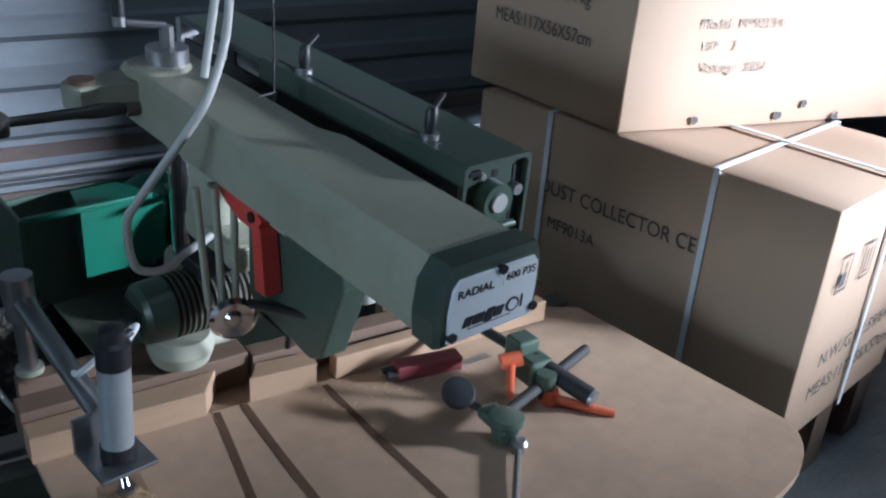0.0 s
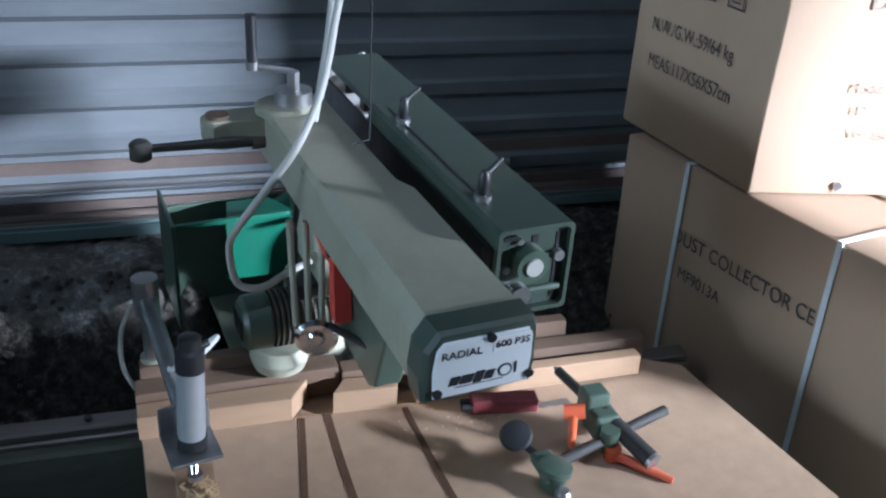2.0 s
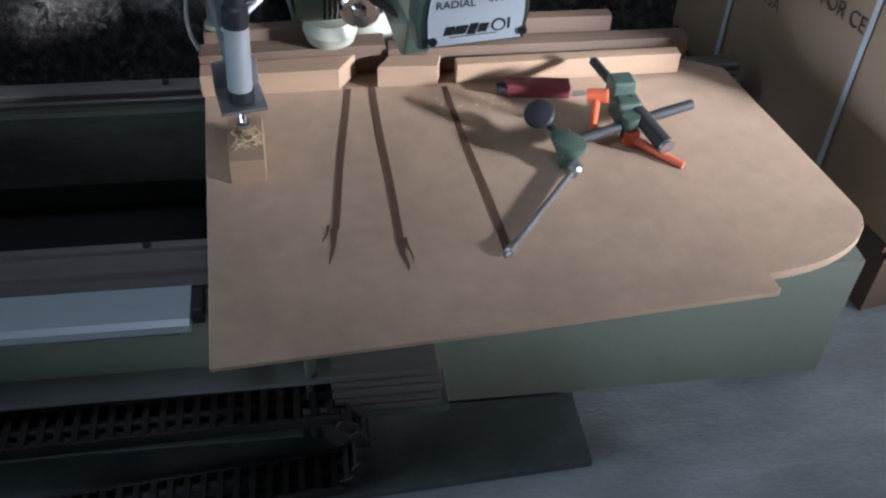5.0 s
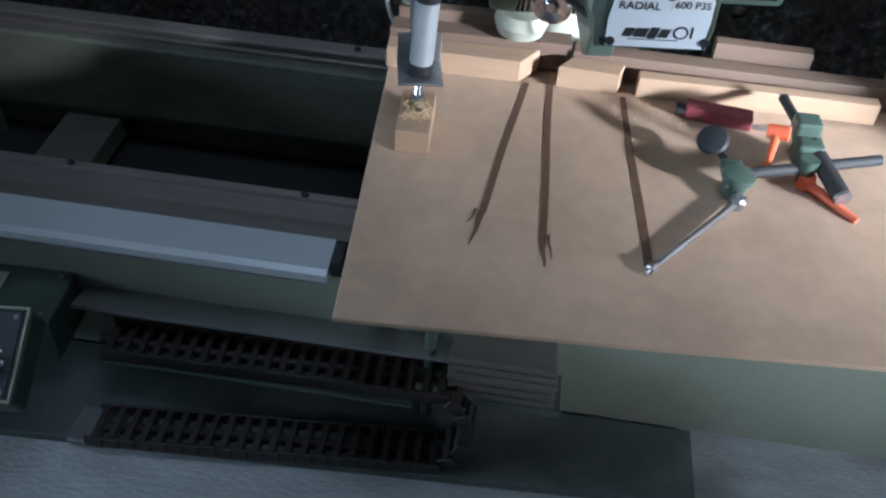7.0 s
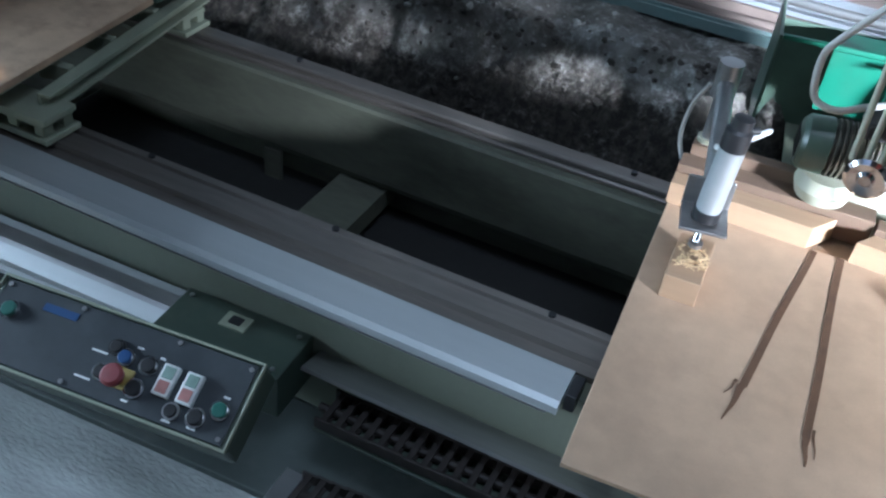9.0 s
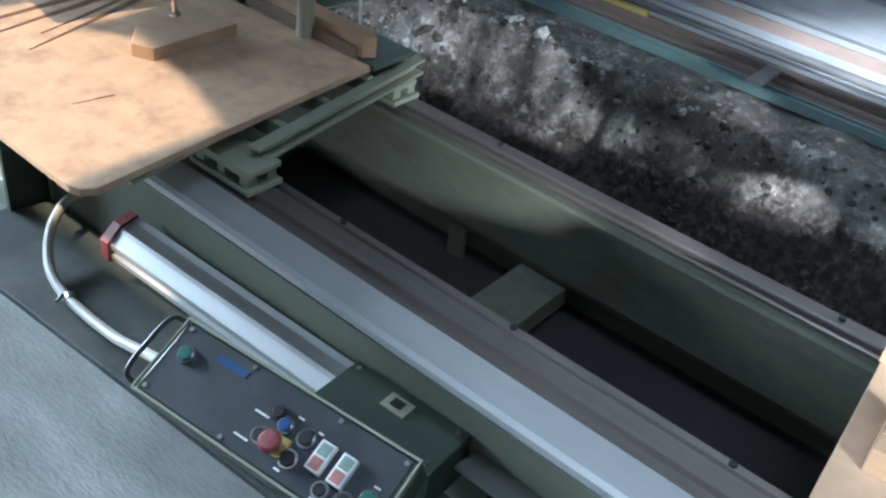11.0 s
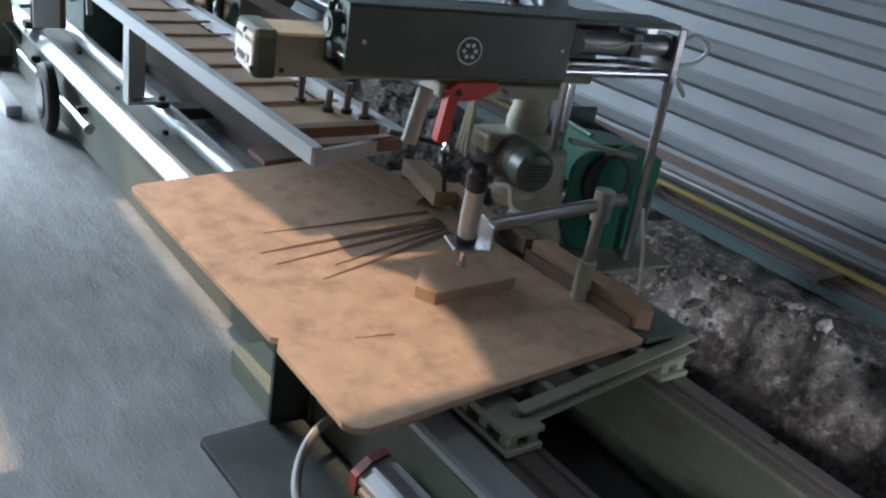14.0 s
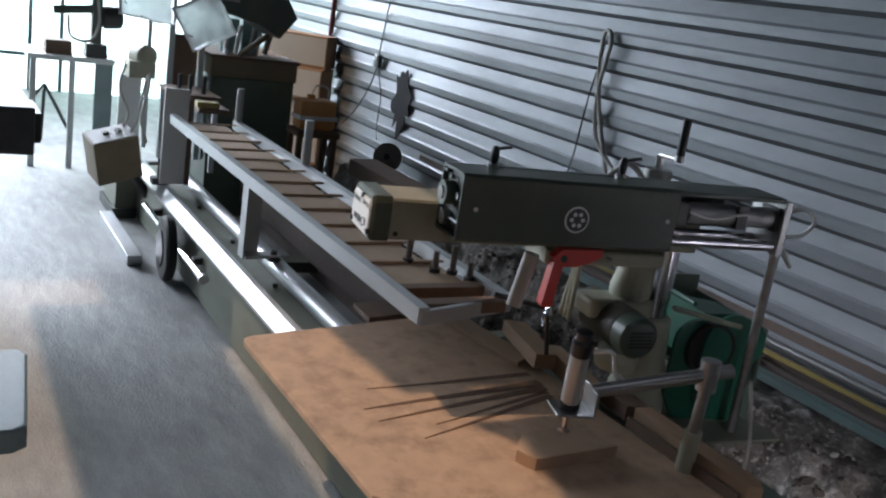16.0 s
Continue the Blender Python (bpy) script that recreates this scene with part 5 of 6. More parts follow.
part("swivel_head", bm, CAST, feed, "green cast swivel head", smooth=True)
bm = bmesh.new(); box(bm, 0.772, 0.035, 0.476, 0.812, 0.105, 0.497, 0.006)
part("swivel_arm", bm, CAST, feed)
bm = bmesh.new(); turned(bm, (0.800, 0.022, 0.4512), (0, -0.2, 1), [(0, 0.013), (0.02, 0.015), (0.026, 0.009)], 16)
part("swivel_nut", bm, STEEL, feed, smooth=True)
bm = bmesh.new(); turned(bm, (0.769, 0.157, 0.481), (-0.3, -0.5, 0.8), [(0, 0.005), (0.020, 0.005), (0.022, 0.014), (0.026, 0.028), (0.034, 0.030), (0.040, 0.026), (0.042, 0.010)], 26)
part("hand_wheel", bm, BLACK, feed, "black knurled knob", smooth=True)
round_bar("knob_stem", BLACK, feed, (0.788, 0.098, 0.487), (0.768, 0.157, 0.486), 0.007)
round_bar("long_rod", STEEL, feed, (0.800, 0.020, 0.462), (0.636, -0.170, 0.4575), 0.0062, "slim steel rod")
bm = bmesh.new(); turned(bm, (0.641, -0.164, 0.458), (-0.65, -0.75, -0.02), [(0, 0.0064), (0.004, 0.009), (0.02, 0.009), (0.022, 0.005), (0.032, 0.004)], 12)
part("rod_joint", bm, STEEL, feed, smooth=True)
bm = bmesh.new()
for i in range(26):
    x, y = random.gauss(0.71, 0.06), random.gauss(0.28, 0.025)
    box(bm, -0.003, -0.0015, 0, 0.003, 0.0015, 0.0012, m=pose(x, y, 0.4503, 0, random.uniform(-10, 10), random.uniform(0, 180)))
tagged(part("sawdust", bm, CHIPS), "scattered pale chips on the fibreboard", "sawdust", kind="stuff")


# ---------------- cartons ----------------
def carton(label, m, lx, ly, lz, skew=0.0):
    c = thing("carton", label, "carton", "stacked cartons", m)
    bm = bmesh.new(); box(bm, 0, 0, 0, lx, ly, lz, 0.006)
    bmesh.ops.subdivide_edges(bm, edges=[e for e in bm.edges if e.calc_length() > 0.3], cuts=5, use_grid_fill=True)
    for v in bm.verts:
        v.co += 0.004 * Vector((noise.noise(v.co * 3 + Vector((lx, 0, 0))), noise.noise(v.co * 3 + Vector((0, ly, 5))), 0))
        v.co.x += skew * v.co.y
    part("carton_body", bm, CARD, c, smooth=True)
    return c


FACE_X = Matrix.Rotation(radians(-90), 4, "Z") @ Matrix.Rotation(radians(90), 4, "X")
FACE_Y = Matrix.Rotation(radians(90), 4, "X")


def on_left(y, z, skew=0.0):
    return Matrix.Translation((-0.006 + skew * y, y, z)) @ Matrix.Rotation(-math.atan(skew), 4, "Z") @ FACE_X


def on_front(x, z):
    return Matrix.Translation((x, -0.0055, z)) @ FACE_Y


def pictogram(c, m, k):
    """A framed handling mark in plain strokes."""
    w, h, t = 0.055, 0.085, 0.004
    bm = bmesh.new()
    for s in ((-w / 2, -h / 2, w / 2, -h / 2 + t), (-w / 2, h / 2 - t, w / 2, h / 2), (-w / 2, -h / 2, -w / 2 + t, h / 2), (w / 2 - t, -h / 2, w / 2, h / 2)):
        box(bm, s[0], s[1], 0, s[2], s[3], 0.0004)
    if k == 0:
        box(bm, -0.014, -0.03, 0, 0.014, 0.0, 0.0004); box(bm, -0.002, 0.0, 0, 0.002, 0.028, 0.0004)
    elif k == 1:
        box(bm, -0.015, -0.03, 0, 0.015, -0.026, 0.0004); box(bm, -0.011, -0.022, 0, -0.006, 0.028, 0.0004); box(bm, 0.006, -0.022, 0, 0.011, 0.028, 0.0004)
    elif k == 2:
        box(bm, -0.012, -0.012, 0, 0.012, 0.014, 0.0004); box(bm, -0.018, -0.03, 0, 0.018, -0.024, 0.0004)
    else:
        box(bm, -0.002, -0.025, 0, 0.002, 0.025, 0.0004); box(bm, -0.016, 0.008, 0, 0.016, 0.014, 0.0004); box(bm, 0.0, -0.029, 0, 0.01, -0.025, 0.0004)
    part("pictogram", bm, INK, c, "printed handling mark", m=m)


AT = pose(-0.0149, 0.0046, 0.0508, 0, 0, 0.27) @ Matrix.Scale(0.9965, 4)
low = carton("large strapped brown dust collector carton", pose(1.578, 0.020, 0.165, 0, 0, 11.8), 0.56, 0.955, 0.570)
words("lettering", "DUST COLLECTOR CE", 0.052, INK, low, on_left(0.505, 0.385), squeeze=0.86)
words("lettering", "MF9013A", 0.044, INK, low, on_left(0.62, 0.295), squeeze=0.86)
words("lettering", "N.W./G.W.:59/64 kg", 0.05, INK, low, on_front(0.30, 0.195))
words("lettering", "MEAS:117X56X57cm", 0.05, INK, low, on_front(0.29, 0.115))
for i in range(4):
    pictogram(low, on_front(0.09 + 0.115 * i, 0.41), i)
for y in (0.268, 0.720):
    bm = bmesh.new()
    box(bm, -0.0085, y - 0.007, -0.002, -0.0065, y + 0.007, 0.574); box(bm, -0.0085, y - 0.007, 0.5735, 0.568, y + 0.007, 0.5755); box(bm, 0.566, y - 0.007, -0.002, 0.568, y + 0.007, 0.5735)
    part("strap", bm, TAPE, low, "pale plastic strap")
bm = bmesh.new(); box(bm, 0.285, -0.0085, -0.002, 0.30, -0.0065, 0.574); box(bm, 0.285, -0.0085, 0.576, 0.30, 0.955, 0.578)
part("strap", bm, TAPE, low, "pale plastic strap")
part("flap_seam", ribbon((0.28, 0.0), (0.28, 0.95), 0.003, 0.003, 0.5702), INK, low)

up = carton("large brown carton lying across another carton", pose(1.463, 0.535, 0.7405, 0, 0, -11.5), 0.95, 0.50, 0.57, -0.31)
words("lettering", "N.W./G.W.:59/64 kg", 0.047, INK, up, on_left(0.27, 0.275, -0.31), squeeze=0.80)
words("lettering", "MEAS:117X56X57cm", 0.047, INK, up, on_left(0.26, 0.185, -0.31), squeeze=0.80)
for i in range(4):
    pictogram(up, on_left(0.41 - 0.09 * i, 0.415, -0.31), (i + 2) % 4)
words("lettering", "DUST COLLECTOR CE", 0.065, INK_PALE, up, on_front(0.50, 0.43))
words("lettering", "Model  MF9013A", 0.033, INK_PALE, up, on_front(0.29, 0.245))
words("lettering", "HP    3", 0.033, INK_PALE, up, on_front(0.235, 0.195))
words("lettering", "Voltage  380V", 0.033, INK_PALE, up, on_front(0.285, 0.145))
for x, z in ((0.835, 0.30), (0.44, 0.022), (0.62, 0.012), (0.20, 0.02), (0.515, 0.05)):
    bm = bmesh.new()
    bmesh.ops.create_circle(bm, cap_ends=True, segments=9, radius=0.012)
    for v in bm.verts:
        v.co *= random.uniform(0.5, 1.2)
    part("tear", bm, INK, up, "small torn hole", m=on_front(x, z))
pal = thing("pallet", "low wooden pallet under the cartons", "pallet")
pal.matrix_basis = AT @ pose(1.578, 0.020, 0, 0, 0, 11.8)
for i in range(6):
    solid("pallet_board", WOOD_DARK, pal, 0.0, 0.02 + 0.165 * i, 0.140, 0.60, 0.12 + 0.165 * i, 0.1635)
for x in (0.02, 0.26, 0.50):
    solid("pallet_block", WOOD_DARK, pal, x, 0.02, -0.0508, x + 0.09, 0.945, 0.1395)

AT = Matrix.Identity(4)
# ---------------- ladder-like outfeed fence of the second saw ----------------
lad = thing("ladder_fence", "long aluminium ladder-like outfeed fence with brown boards", "fence", m=pose(0, 0.012, 0.0))
bm = bmesh.new(); profile_x(bm, [(-0.157, 0.735), (-0.125, 0.735), (-0.125, 0.745), (-0.150, 0.745), (-0.150, 0.756), (-0.125, 0.756), (-0.125, 0.782), (-0.157, 0.782)], -4.72, -1.90)
part("rail", bm, ALU, lad, "grooved aluminium rail")
bm = bmesh.new(); profile_x(bm, [(0.150, 0.735), (0.182, 0.735), (0.182, 0.782), (0.150, 0.782)], -4.66, -1.98)
part("rail", bm, ALU, lad)
bm = bmesh.new(); prism(bm, [(-1.905, -0.156), (-1.890, -0.150), (-1.968, 0.176), (-1.985, 0.172)], 0.735, 0.775, 0.002)
part("end_bar", bm, ALU, lad)
for i in range(13):
    x = -4.60 + 0.205 * i
    solid("rung", WOOD, lad, x, -0.124, 0.7625, x + 0.020, 0.149, 0.7685)
for i in range(12):
    x = -4.56 + 0.205 * i
    solid("board", MDF, lad, x - 0.014, -0.124, 0.752, x + 0.162, 0.09 + 0.03 * (i % 2), 0.7615, bevel=0.001)
    if i % 2:
        solid("slip_sheet", WHITE, lad, x + 0.02, 0.122, 0.753, x + 0.15, 0.148, 0.761, bevel=0, label="white slip sheet")
solid("cross_block", WOOD_DARK, lad, -2.10, -0.124, 0.742, -2.06, 0.14, 0.778, label="pale cross block")
solid("cross_block", WOOD_DARK, lad, -1.99, -0.124, 0.742, -1.94, 0.14, 0.775)
for x, y, h in ((-2.34, 0.03, 0.16), (-2.24, 0.07, 0.11), (-2.22, 0.12, 0.15), (-2.15, 0.14, 0.10)):
    pin = round_bar("pin", RAIL, lad, (x, y, 0.762), (x, y, 0.762 + 0.6 * h), 0.010, "short dark steel pin", seg=14)
    round_bar("pin_collar", BLACK, pin, (x, y, 0.762), (x, y, 0.775), 0.017, seg=14)
for x, h in ((-4.62, 0.17), (-3.62, 0.19)):
    round_bar("stop_pin", ALU, lad, (x, 0.166, 0.783), (x, 0.166, 0.783 + h), 0.019, "bright stop pin", seg=16)
bm = bmesh.new(); box(bm, -3.50, -0.135, 0.42, -3.494, -0.05, 0.734); box(bm, -3.493, -0.135, 0.42, -3.43, -0.129, 0.734); box(bm, -3.494, -0.12, 0.42, -3.43, 0.03, 0.432)
part("leg", bm, ALU, lad, "aluminium angle leg")
bm = bmesh.new(); turned(bm, (-3.455, 0.005, 0.403), (0, 0, 1), [(0, 0.026), (0.006, 0.032), (0.022, 0.032), (0.028, 0.016), (0.045, 0.012)], 18)
part("foot_knob", bm, BLACK, lad, "black foot knob", smooth=True)
solid("head_panel", WHITE, lad, -4.82, -0.171, 0.395, -4.80, -0.045, 0.90, label="pale upright head panel")
solid("head_edge", WOOD_DARK, lad, -4.819, -0.044, 0.395, -4.79, -0.02, 0.86)
o = tube_part("head_hose", HOSE, lad, [(-4.85, -0.24, 0.60), (-4.86, -0.27, 0.72), (-4.9, -0.24, 0.84), (-4.95, -0.22, 0.95)], 0.008)

# control box on an arm, clamps, rod and wheel beside the far bed
cb = thing("control_box", "brown tilted control box on a dark arm", "control box", m=pose(-5.2, -0.33, 0.46, 14, 12, 12))
solid("box_body", TAN, cb, -0.09, -0.125, -0.13, 0.09, 0.125, 0.12, bevel=0.006)
solid("switch_plate", WHITE, cb, -0.08, -0.115, 0.1205, 0.08, 0.115, 0.128, label="white switch plate")
for y in (-0.04, 0.03):
    solid("switch", BLACK, cb, -0.015, y, 0.1285, 0.015, y + 0.03, 0.142)
round_bar("support_arm", BLACK, cb, (-0.03, 0.08, -0.08), (-0.02, 0.18, -0.32), 0.030, "dark support arm")
tube_part("cable", HOSE, cb, [(0.03, 0.10, 0.12), (0.05, 0.14, 0.20), (0.0, 0.20, 0.32), (-0.05, 0.26, 0.40)], 0.007)
tube_part("cable", HOSE, cb, [(-0.05, 0.09, 0.12), (-0.03, 0.12, 0.22), (-0.06, 0.10, 0.36), (-0.1, 0.16, 0.46)], 0.007)
pd = thing("pedestal", "grey sheet pedestal beside the bed", "pedestal")
solid("pedestal_body", BED, pd, -5.95, -0.24, 0.06, -5.55, -0.12, 0.42)
solid("pedestal_plinth", PLATE, pd, -5.97, -0.26, 0.0, -5.53, -0.1165, 0.0595)
wh = thing("rubber_wheel", "black rubber wheel standing against the bed", "wheel")
bm = bmesh.new(); turned(bm, (-4.40, -0.225, 0.165), (0.05, 1, 0), [(0, 0.10), (0.004, 0.150), (0.015, 0.163), (0.045, 0.163), (0.056, 0.150), (0.060, 0.10)], 40)
part("tyre", bm, RUBBER, wh, smooth=True)
bm = bmesh.new(); turned(bm, (-4.401, -0.235, 0.165), (0.05, 1, 0), [(0, 0.03), (0.004, 0.092), (0.07, 0.092), (0.075, 0.03)], 30)
part("rim", bm, BLACK, wh, "black painted rim", smooth=True)
o = solid("aluminium_channel", ALU, None, -5.5, -0.335, 0.0, -4.62, -0.262, 0.055, bevel=0.003)
tagged(o, "aluminium channel lying on the floor", "channel")
rd = thing("push_rod", "bright steel rod held along the bed front", "rod")
round_bar("rod_bar", CHROME, rd, (-5.03, -0.175, 0.216), (-3.78, -0.178, 0.216), 0.017)
round_bar("rod_cap", STEEL, rd, (-3.795, -0.178, 0.216), (-3.765, -0.178, 0.216), 0.022)
for x in (-4.9, -4.05):
    solid("rod_holder", BLACK, rd, x, -0.158, 0.20, x + 0.03, -0.116, 0.232)
ck = thing("strip_clamp", "black clamp with a lever on the guide strip", "clamp")
solid("clamp_body", BLACK, ck, -4.98, -0.175, 0.3645, -4.90, -0.085, 0.40)
round_bar("clamp_lever", BLACK, ck, (-4.94, -0.13, 0.40), (-4.94, -0.13, 0.50), 0.012)
round_bar("clamp_bar", BLACK, ck, (-4.94, -0.19, 0.47), (-4.94, -0.07, 0.48), 0.009)
round_bar("clamp_screw", STEEL, ck, (-5.1, -0.13, 0.385), (-4.985, -0.13, 0.385), 0.013)

# ---------------- machines at the far end ----------------
gm = thing("green_machine", "dark green machine cabinet with a tan band", "machine")
solid("cabinet_body", CAST, gm, -6.25, 0.30, 0.0, -5.63, 0.83, 0.885, bevel=0.006)
solid("tan_band", TAN, gm, -6.26, 0.29, 0.8855, -5.62, 0.84, 1.00, bevel=0.004, label="tan enamelled band")
solid("table_top", WOOD_DARK, gm, -6.27, 0.28, 1.001, -5.60, 0.85, 1.022)
solid("pale_side", CASTTOP, gm, -6.2, 0.285, 0.35, -5.70, 0.299, 0.86, label="pale side panel")
bm = bmesh.new()
for w in ((-0.06, 0.05), (0.07, 0.18)):
    box(bm, -5.9, 0.46 + w[0], 1.022, -5.84, 0.46 + w[1], 1.23, 0.005)
part("tool_head", bm, TEAL, gm, "teal tool heads")
for y in (0.40, 0.47, 0.56, 0.60):
    round_bar("spindle", STEEL, gm, (-5.75, y, 1.022), (-5.75, y + 0.02, 1.20), 0.014, seg=12)
bm = bmesh.new(); profile_x(bm, [(0.10, 1.33), (0.50, 1.235), (0.62, 1.17), (0.72, 1.30), (0.62, 1.46), (0.30, 1.62), (0.05, 1.60)], -5.75, -5.38)
part("swung_hood", bm, GREEN, gm, "dark green swung-up hood")
bm = bmesh.new(); rod(bm, (-5.55, 0.64, 1.20), (-5.6, 0.45, 1.03), 0.018, 8)
part("hood_strut", bm, TAN, gm, "tan hood strut")
round_bar("support_post", CAST, gm, (-5.95, 0.72, 1.02), (-5.6, 0.66, 1.28), 0.02)

fr = thing("profile_frame", "aluminium profile frame with brown panels", "frame")
for x, y, z0, z1, w in ((-5.85, 0.075, 0.36, 1.62, 0.035), (-5.80, 0.255, 0.36, 1.15, 0.030), (-5.95, -0.03, 0.36, 1.35, 0.025)):
    solid("upright", ALU, fr, x, y, z0, x + w, y + w, z1)
solid("brown_panel", WOOD_DARK, fr, -5.84, 0.112, 0.60, -5.82, 0.254, 1.10, label="brown board panel")
bm = bmesh.new(); rod(bm, (-5.7, 0.27, 0.74), (-5.7, 0.40, 1.05), 0.016, 8)
part("brace", bm, ALU, fr)
solid("side_panel", WHITE, fr, -6.02, -0.17, 0.40, -6.0, -0.035, 0.80, label="pale side panel")
solid("head_block", CREAM, fr, -6.06, -0.14, 0.8005, -5.88, 0.02, 0.90, label="cream machine head")
bm = bmesh.new(); turned(bm, (-6.05, -0.06, 0.93), (1, 0.3, 0), [(0, 0.05), (0.01, 0.07), (0.12, 0.07), (0.14, 0.05)], 20)
part("head_motor", bm, CREAM, fr, smooth=True)
solid("shelf", WOOD_DARK, fr, -5.62, -0.02, 0.80, -5.2, 0.25, 0.815)
for y in (-0.01, 0.21):
    solid("shelf_leg", ALU, fr, -5.6, y, 0.37, -5.57, y + 0.03, 0.7995)
    solid("shelf_leg", ALU, fr, -5.25, y, 0.37, -5.22, y + 0.03, 0.7995)
for y in (0.03, 0.09, 0.17):
    round_bar("tool_post", BLACK, fr, (-5.3, y, 0.8155), (-5.3, y, 0.92), 0.012, seg=10)
solid("yellow_block", YELLOW, fr, -4.95, 0.03, 0.80, -4.88, 0.15, 0.83)
solid("block_rest", WOOD_DARK, fr, -5.199, 0.03, 0.775, -4.85, 0.20, 0.7995)

for label, m, w, h in (("crumpled milky plastic sheet hung over the machine", pose(-5.10, -0.22, 1.31, 64, 6, 98), 0.30, 0.22), ("milky plastic sheet hanging at a slant", pose(-5.05, 0.08, 1.24, 70, -26, 96), 0.27, 0.25)):
    bm = bmesh.new()
    n = 12
    g = [[bm.verts.new((w * (i / n - 0.5), h * (j / n - 0.5), 0.02 * noise.noise((i * 0.5, j * 0.5, w * 9)))) for j in range(n + 1)] for i in range(n + 1)]
    for i in range(n):
        for j in range(n):
            bm.faces.new((g[i][j], g[i + 1][j], g[i + 1][j + 1], g[i][j + 1]))
    AT = m
    o = tagged(part("plastic_sheet", bm, FILM, smooth=True), label, "plastic sheet", "plastic sheets")
    mod = o.modifiers.new("thickness", "SOLIDIFY"); mod.thickness = 0.003
AT = Matrix.Identity(4)
hg = thing("hanging_rail", "thin steel rail that carries the plastic sheets", "rail")
round_bar("rail_bar", STEEL, hg, (-5.12, -0.42, 1.42), (-5.05, 0.26, 1.37), 0.008)
round_bar("drop_rod", STEEL, hg, (-5.11, -0.35, 1.42), (-5.11, -0.35, 4.0), 0.005)
round_bar("drop_rod", STEEL, hg, (-5.06, 0.2, 1.375), (-5.06, 0.2, 4.0), 0.005)

for i in range(5):
    AT = pose(-6.34 + 0.02 * (i % 2), 1.13 + 0.012 * ((i * 2) % 3), 0.232 * i, 0, 0, 50 + 4 * (i % 3 - 1))
    c = thing("carton", "bright lit brown carton in a tall stack", "carton", "far cartons")
    solid("carton_body", CARD, c, -0.28, 0, 0.0, 0.16, 0.22, 0.229, bevel=0.004)
    # white panel puts the sun's glare on this face into its colour
    solid("sunlit_face_panel", WHITE, c, -0.27, -0.0025, 0.02, 0.15, -0.001, 0.215, bevel=0)
    solid("seam", WOOD_DARK, c, 0.161, 0.0, 0.222, 0.163, 0.22, 0.228, bevel=0)
AT = Matrix.Identity(4)

can = thing("plastic_can", "orange plastic can with a strap on a stand", "can")
bm = bmesh.new(); box(bm, -5.30, 0.715, 0.668, -5.16, 0.955, 0.85, 0.025)
part("can_body", bm, TANK, can, smooth=True)
round_bar("can_neck", TANK, can, (-5.23, 0.80, 0.845), (-5.23, 0.80, 0.875), 0.025)
bm = bmesh.new(); pipe(bm, [(-5.23, 0.80, 0.87), (-5.23, 0.83, 0.93), (-5.23, 0.90, 0.92), (-5.23, 0.91, 0.85)], 0.006)
part("can_handle", bm, WHITE, can, smooth=True)
solid("can_strap", TAPE, can, -5.302, 0.71, 0.73, -5.157, 0.96, 0.755)
st = thing("can_stand", "dark wooden trestle under the orange can", "stand")
solid("stand_top", WOOD_DARK, st, -5.34, 0.70, 0.63, -5.12, 0.97, 0.667)
for x in (-5.33, -5.17):
    for y in (0.71, 0.93):
        solid("stand_leg", WOOD_DARK, st, x, y, 0.0, x + 0.035, y + 0.03, 0.6295)
bm = bmesh.new(); box(bm, -5.05, 1.02, 0.44, -3.9, 1.20, 0.535, 0.004, m=pose(0, 0, 0))
tagged(part("timber_beam", bm, WOOD_DARK), "old brown timber beam lying on the bank", "beam")
dc = thing("steel_disc", "dark steel disc standing on its rim", "disc")
bm = bmesh.new(); turned(bm, (-5.08, 1.29, 0.545), (0.8, -0.5, 0.2), [(0, 0.03), (0.003, 0.09), (0.02, 0.09), (0.024, 0.03)], 26)
part("disc_plate", bm, RAIL, dc, smooth=True)
round_bar("disc_hub", BLACK, dc, (-5.09, 1.295, 0.543), (-5.03, 1.258, 0.558), 0.02)
o = round_bar("standing_pipe", CRIMSON, None, (-6.5, 1.395, 0.0), (-6.5, 1.395, 3.9), 0.018)
tagged(o, "dark red pipe standing at the wall", "pipe")

ft = thing("far_bench", "pale steel bench with a small machine", "bench")
solid("bench_top", WHITE, ft, -7.4, -0.62, 0.75, -6.85, -0.05, 0.785)
solid("bench_front", CASTTOP, ft, -6.9, -0.18, 0.0, -6.86, -0.06, 0.7495, label="pale bench side panel")
for y in (-0.60, -0.35):
    solid("bench_leg", ALU, ft, -6.9, y, 0, -6.86, y + 0.04, 0.7495)
vice = thing("bench_machine", "small dark bench machine with hoses", "bench machine")
solid("machine_base", BLACK, vice, -7.05, -0.24, 0.786, -6.9, -0.10, 0.88)
bm = bmesh.new(); turned(bm, (-7.0, -0.14, 1.06), (0, 1, 0.1), [(0, 0.05), (0.02, 0.08), (0.13, 0.08), (0.15, 0.05)], 20)
part("machine_motor", bm, BLACK, vice, smooth=True)
solid("machine_column", GREEN, vice, -7.05, -0.20, 0.8805, -6.97, -0.13, 1.35)
round_bar("machine_arm", GREEN, vice, (-7.0, -0.14, 1.12), (-7.0, -0.45, 1.08), 0.03)
tube_part("machine_hose", HOSE, vice, [(-6.95, -0.36, 1.06), (-6.93, -0.34, 0.92), (-6.92, -0.22, 0.90), (-6.93, -0.16, 1.02), (-6.95, -0.17, 1.2)], 0.01)
bx = solid("wooden_box", WOOD_DARK, None, -7.1, -0.50, 0.786, -6.92, -0.33, 0.88)
tagged(bx, "small brown wooden box on the bench", "box")
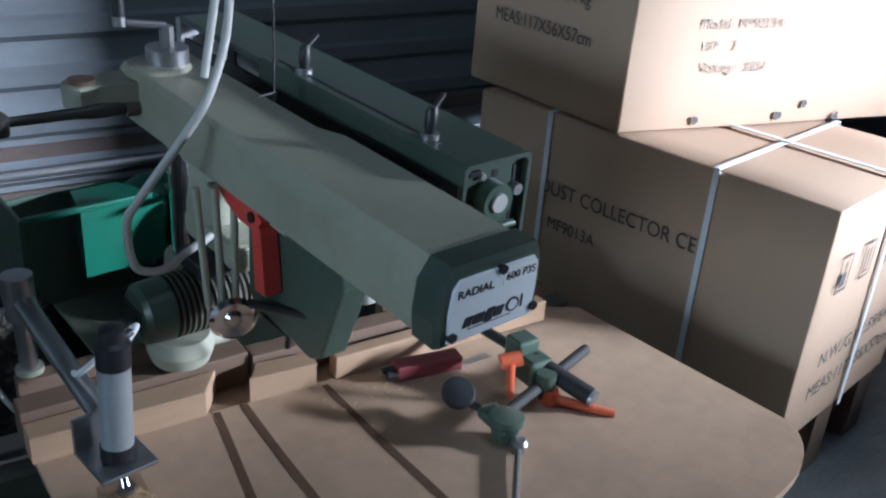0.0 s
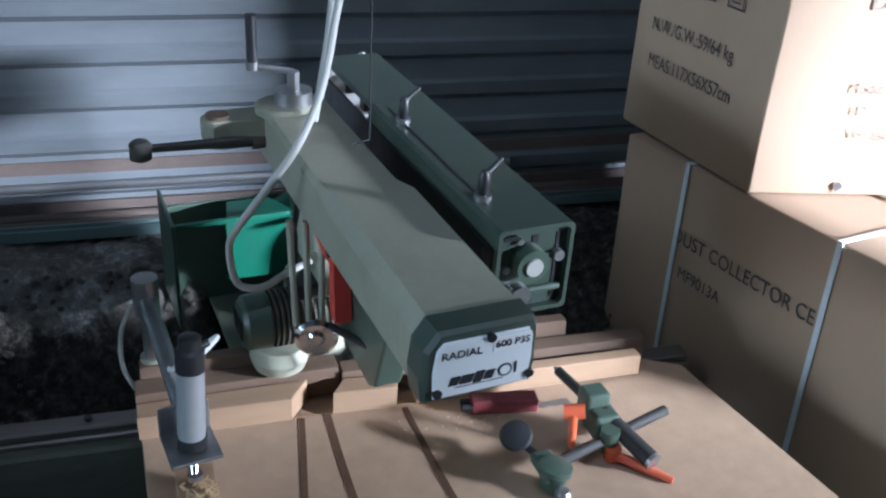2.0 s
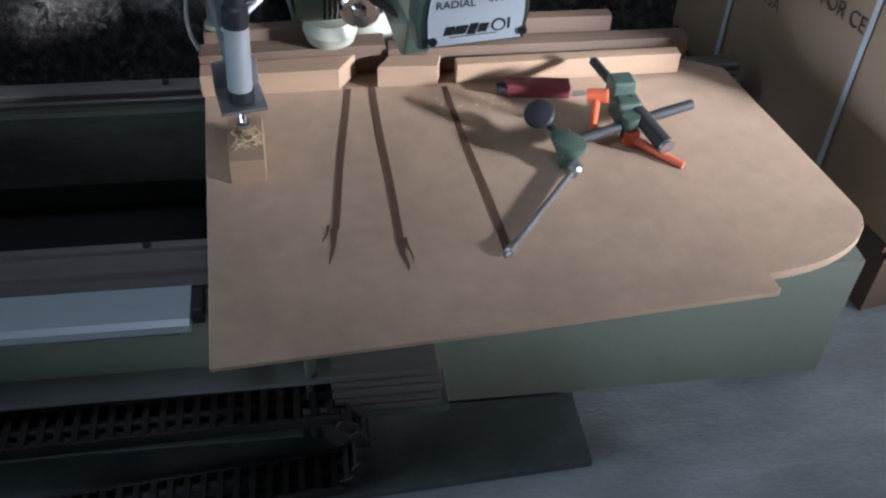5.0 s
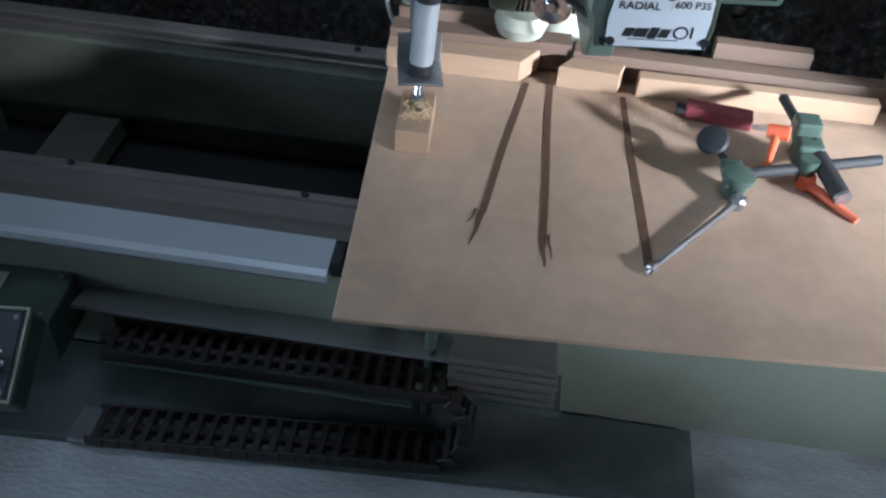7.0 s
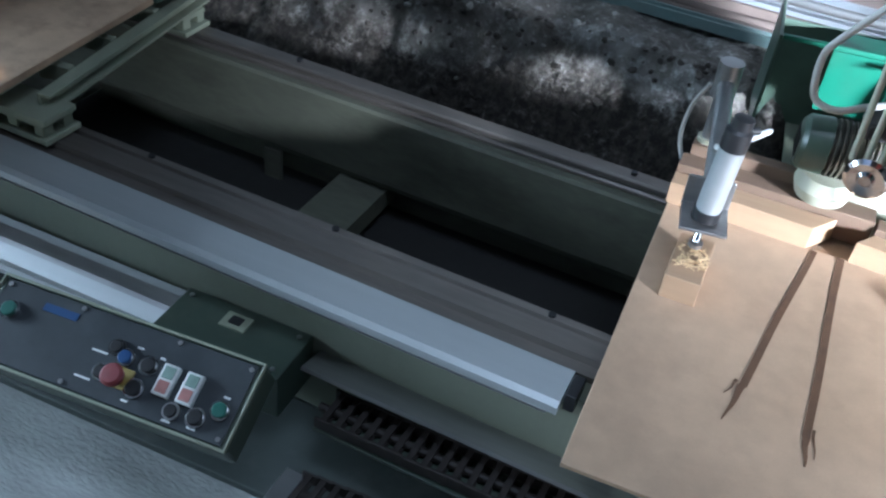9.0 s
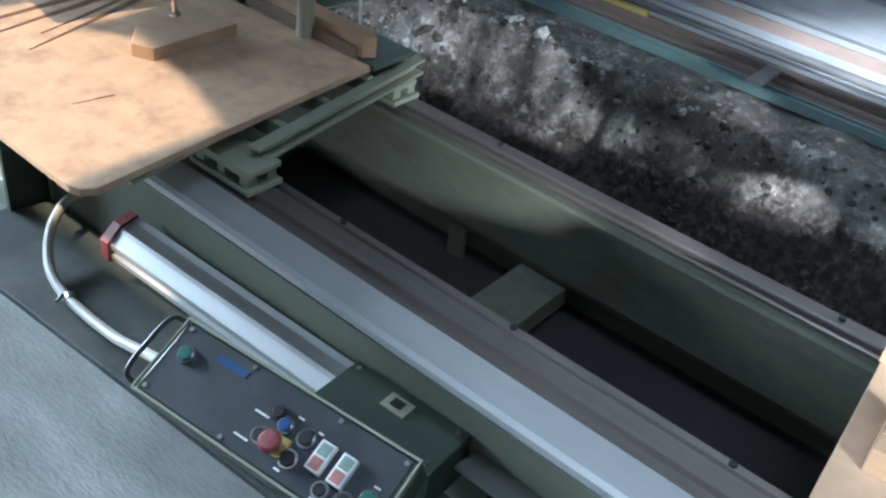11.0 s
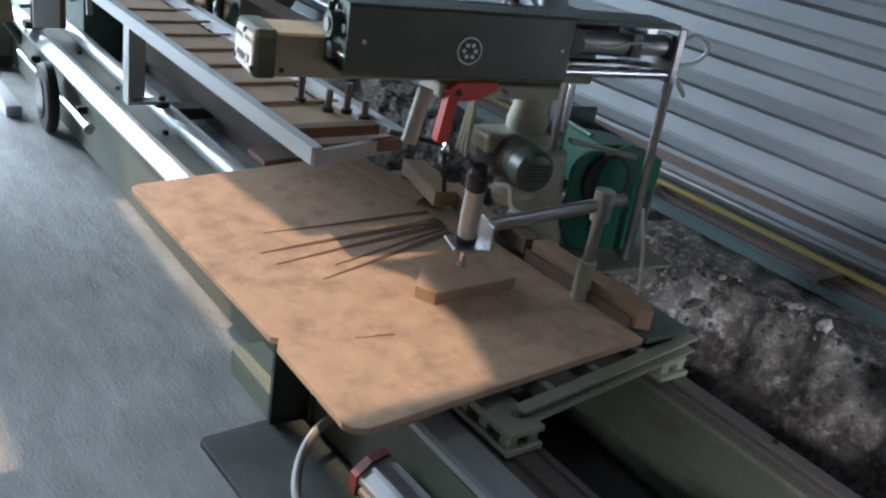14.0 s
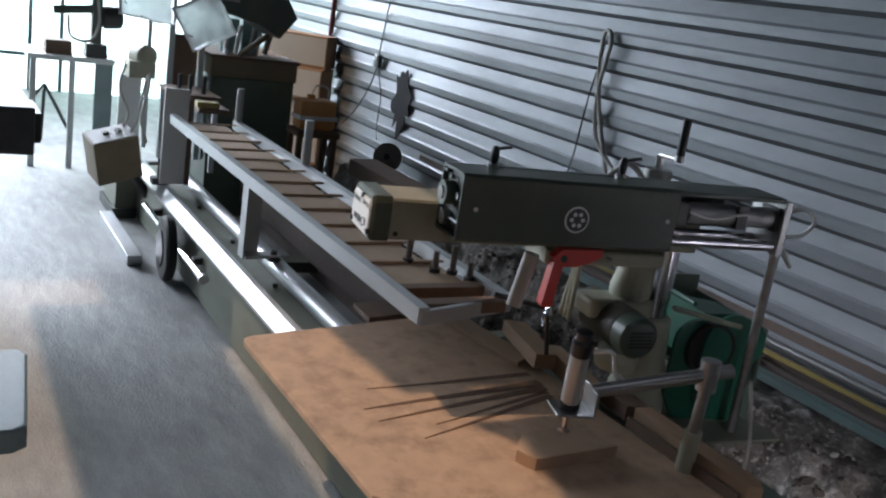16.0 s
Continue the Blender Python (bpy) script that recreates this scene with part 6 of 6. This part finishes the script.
tp = thing("tripod", "thin dark tripod on the floor", "tripod")
for p in ((-8.4, -0.62, 0.0), (-7.8, -0.42, 0.0), (-8.2, -0.15, 0.0)):
    round_bar("tripod_leg", BLACK, tp, p, (-8.0, -0.38, 0.42), 0.014, seg=8)

# strip curtain that closes the far end; its emission stands in for daylight behind it
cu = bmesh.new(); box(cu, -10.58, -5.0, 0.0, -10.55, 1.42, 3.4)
tagged(part("backdrop", cu, GLOW), "pale curtain wall at the far end, glowing in place of daylight", "backdrop", kind="structure")
sc = thing("curtain_frame", "pale steel frame in front of the bright curtain", "frame")
for y in (-1.6, -0.95, -0.62, -0.28, 0.02):
    solid("frame_post", CASTTOP, sc, -10.50, y, 0.0, -10.46, y + 0.04, 3.3)
solid("frame_rail", CASTTOP, sc, -10.45, -2.4, 0.35, -10.42, 0.3, 0.39)

# ---------------- machines at the aisle's other side ----------------
sm = thing("side_machine", "grey-green machine head over the aisle", "machine")
solid("machine_head", PANEL, sm, -5.1, -1.75, 0.58, -4.5, -0.80, 0.80, bevel=0.01)
solid("head_rim", BLACK, sm, -5.0, -0.80, 0.62, -4.6, -0.765, 0.76)
solid("machine_base", PANEL, sm, -5.2, -1.9, 0.0, -4.6, -1.45, 0.5795)
ct = thing("cast_table", "pale teal cast iron machine table with rounded corner", "machine table")
bm = bmesh.new(); prism(bm, [(-1.98, -1.75), (-1.60, -1.75), (-1.60, -1.12), (-1.62, -1.095), (-1.95, -1.065), (-1.98, -1.08)], 0.644, 0.69, 0.006)
part("table_top", bm, CASTTOP, ct)
solid("table_leg", PANEL, ct, -1.9, -1.70, 0.0, -1.7, -1.50, 0.6435)

# ---------------- things on the sheet wall ----------------
# thin patch over the uncut sheet; the hole's dark inside is its colour
bm = bmesh.new()
out = []
for i in range(48):
    a = 2 * math.pi * i / 48
    r = 1 + 0.75 * noise.noise((math.cos(a) * 2.8, math.sin(a) * 2.8, 4.3))
    out.append((0.105 * r * math.cos(a), 0.185 * r * math.sin(a)))
prism(bm, out, 0, 0.003)
AT = Matrix.Translation((-5.22, WALL_Y - 0.034, 0.89)) @ Matrix.Rotation(radians(90), 4, "X")
tagged(part("wall_hole", bm, HOLE_DARK), "ragged near-black patch painted as a hole torn in the sheet wall", "hole")
AT = Matrix.Identity(4)
pl = thing("plug", "black plug hanging on wires at the wall", "plug")
bm = bmesh.new(); box(bm, -5.66, 1.375, 1.04, -5.58, 1.41, 1.13, 0.012)
part("plug_body", bm, BLACK, pl)
solid("plug_face", WHITE, pl, -5.64, 1.37, 1.09, -5.61, 1.3745, 1.12)
tube_part("wire", BLACK, pl, [(-5.62, 1.395, 1.12), (-5.58, 1.395, 1.35), (-5.52, 1.395, 1.7), (-5.50, 1.395, 2.4)], 0.005)
tube_part("wire", BLACK, pl, [(-5.62, 1.395, 1.05), (-5.70, 1.39, 0.90), (-5.82, 1.36, 0.72), (-5.9, 1.30, 0.60)], 0.005)
tube_part("wire", BLACK, pl, [(-5.61, 1.395, 1.05), (-5.50, 1.39, 0.85), (-5.45, 1.36, 0.70), (-5.30, 1.30, 0.62)], 0.005)
hl = thing("looped_cable", "grey cable hung in a loop on the wall", "cable")
tube_part("loop", HOSE, hl, [(-3.10, 1.385, 0.90), (-3.20, 1.385, 1.10), (-3.28, 1.385, 1.30), (-3.30, 1.385, 1.48), (-3.27, 1.385, 1.52), (-3.24, 1.385, 1.46), (-3.27, 1.385, 1.25), (-3.22, 1.385, 1.05), (-3.02, 1.38, 0.92), (-2.85, 1.36, 0.85)], 0.010)
tube_part("wire", BLACK, hl, [(-3.27, 1.385, 1.5), (-3.33, 1.385, 1.2), (-3.36, 1.385, 0.95), (-3.4, 1.37, 0.7)], 0.004)
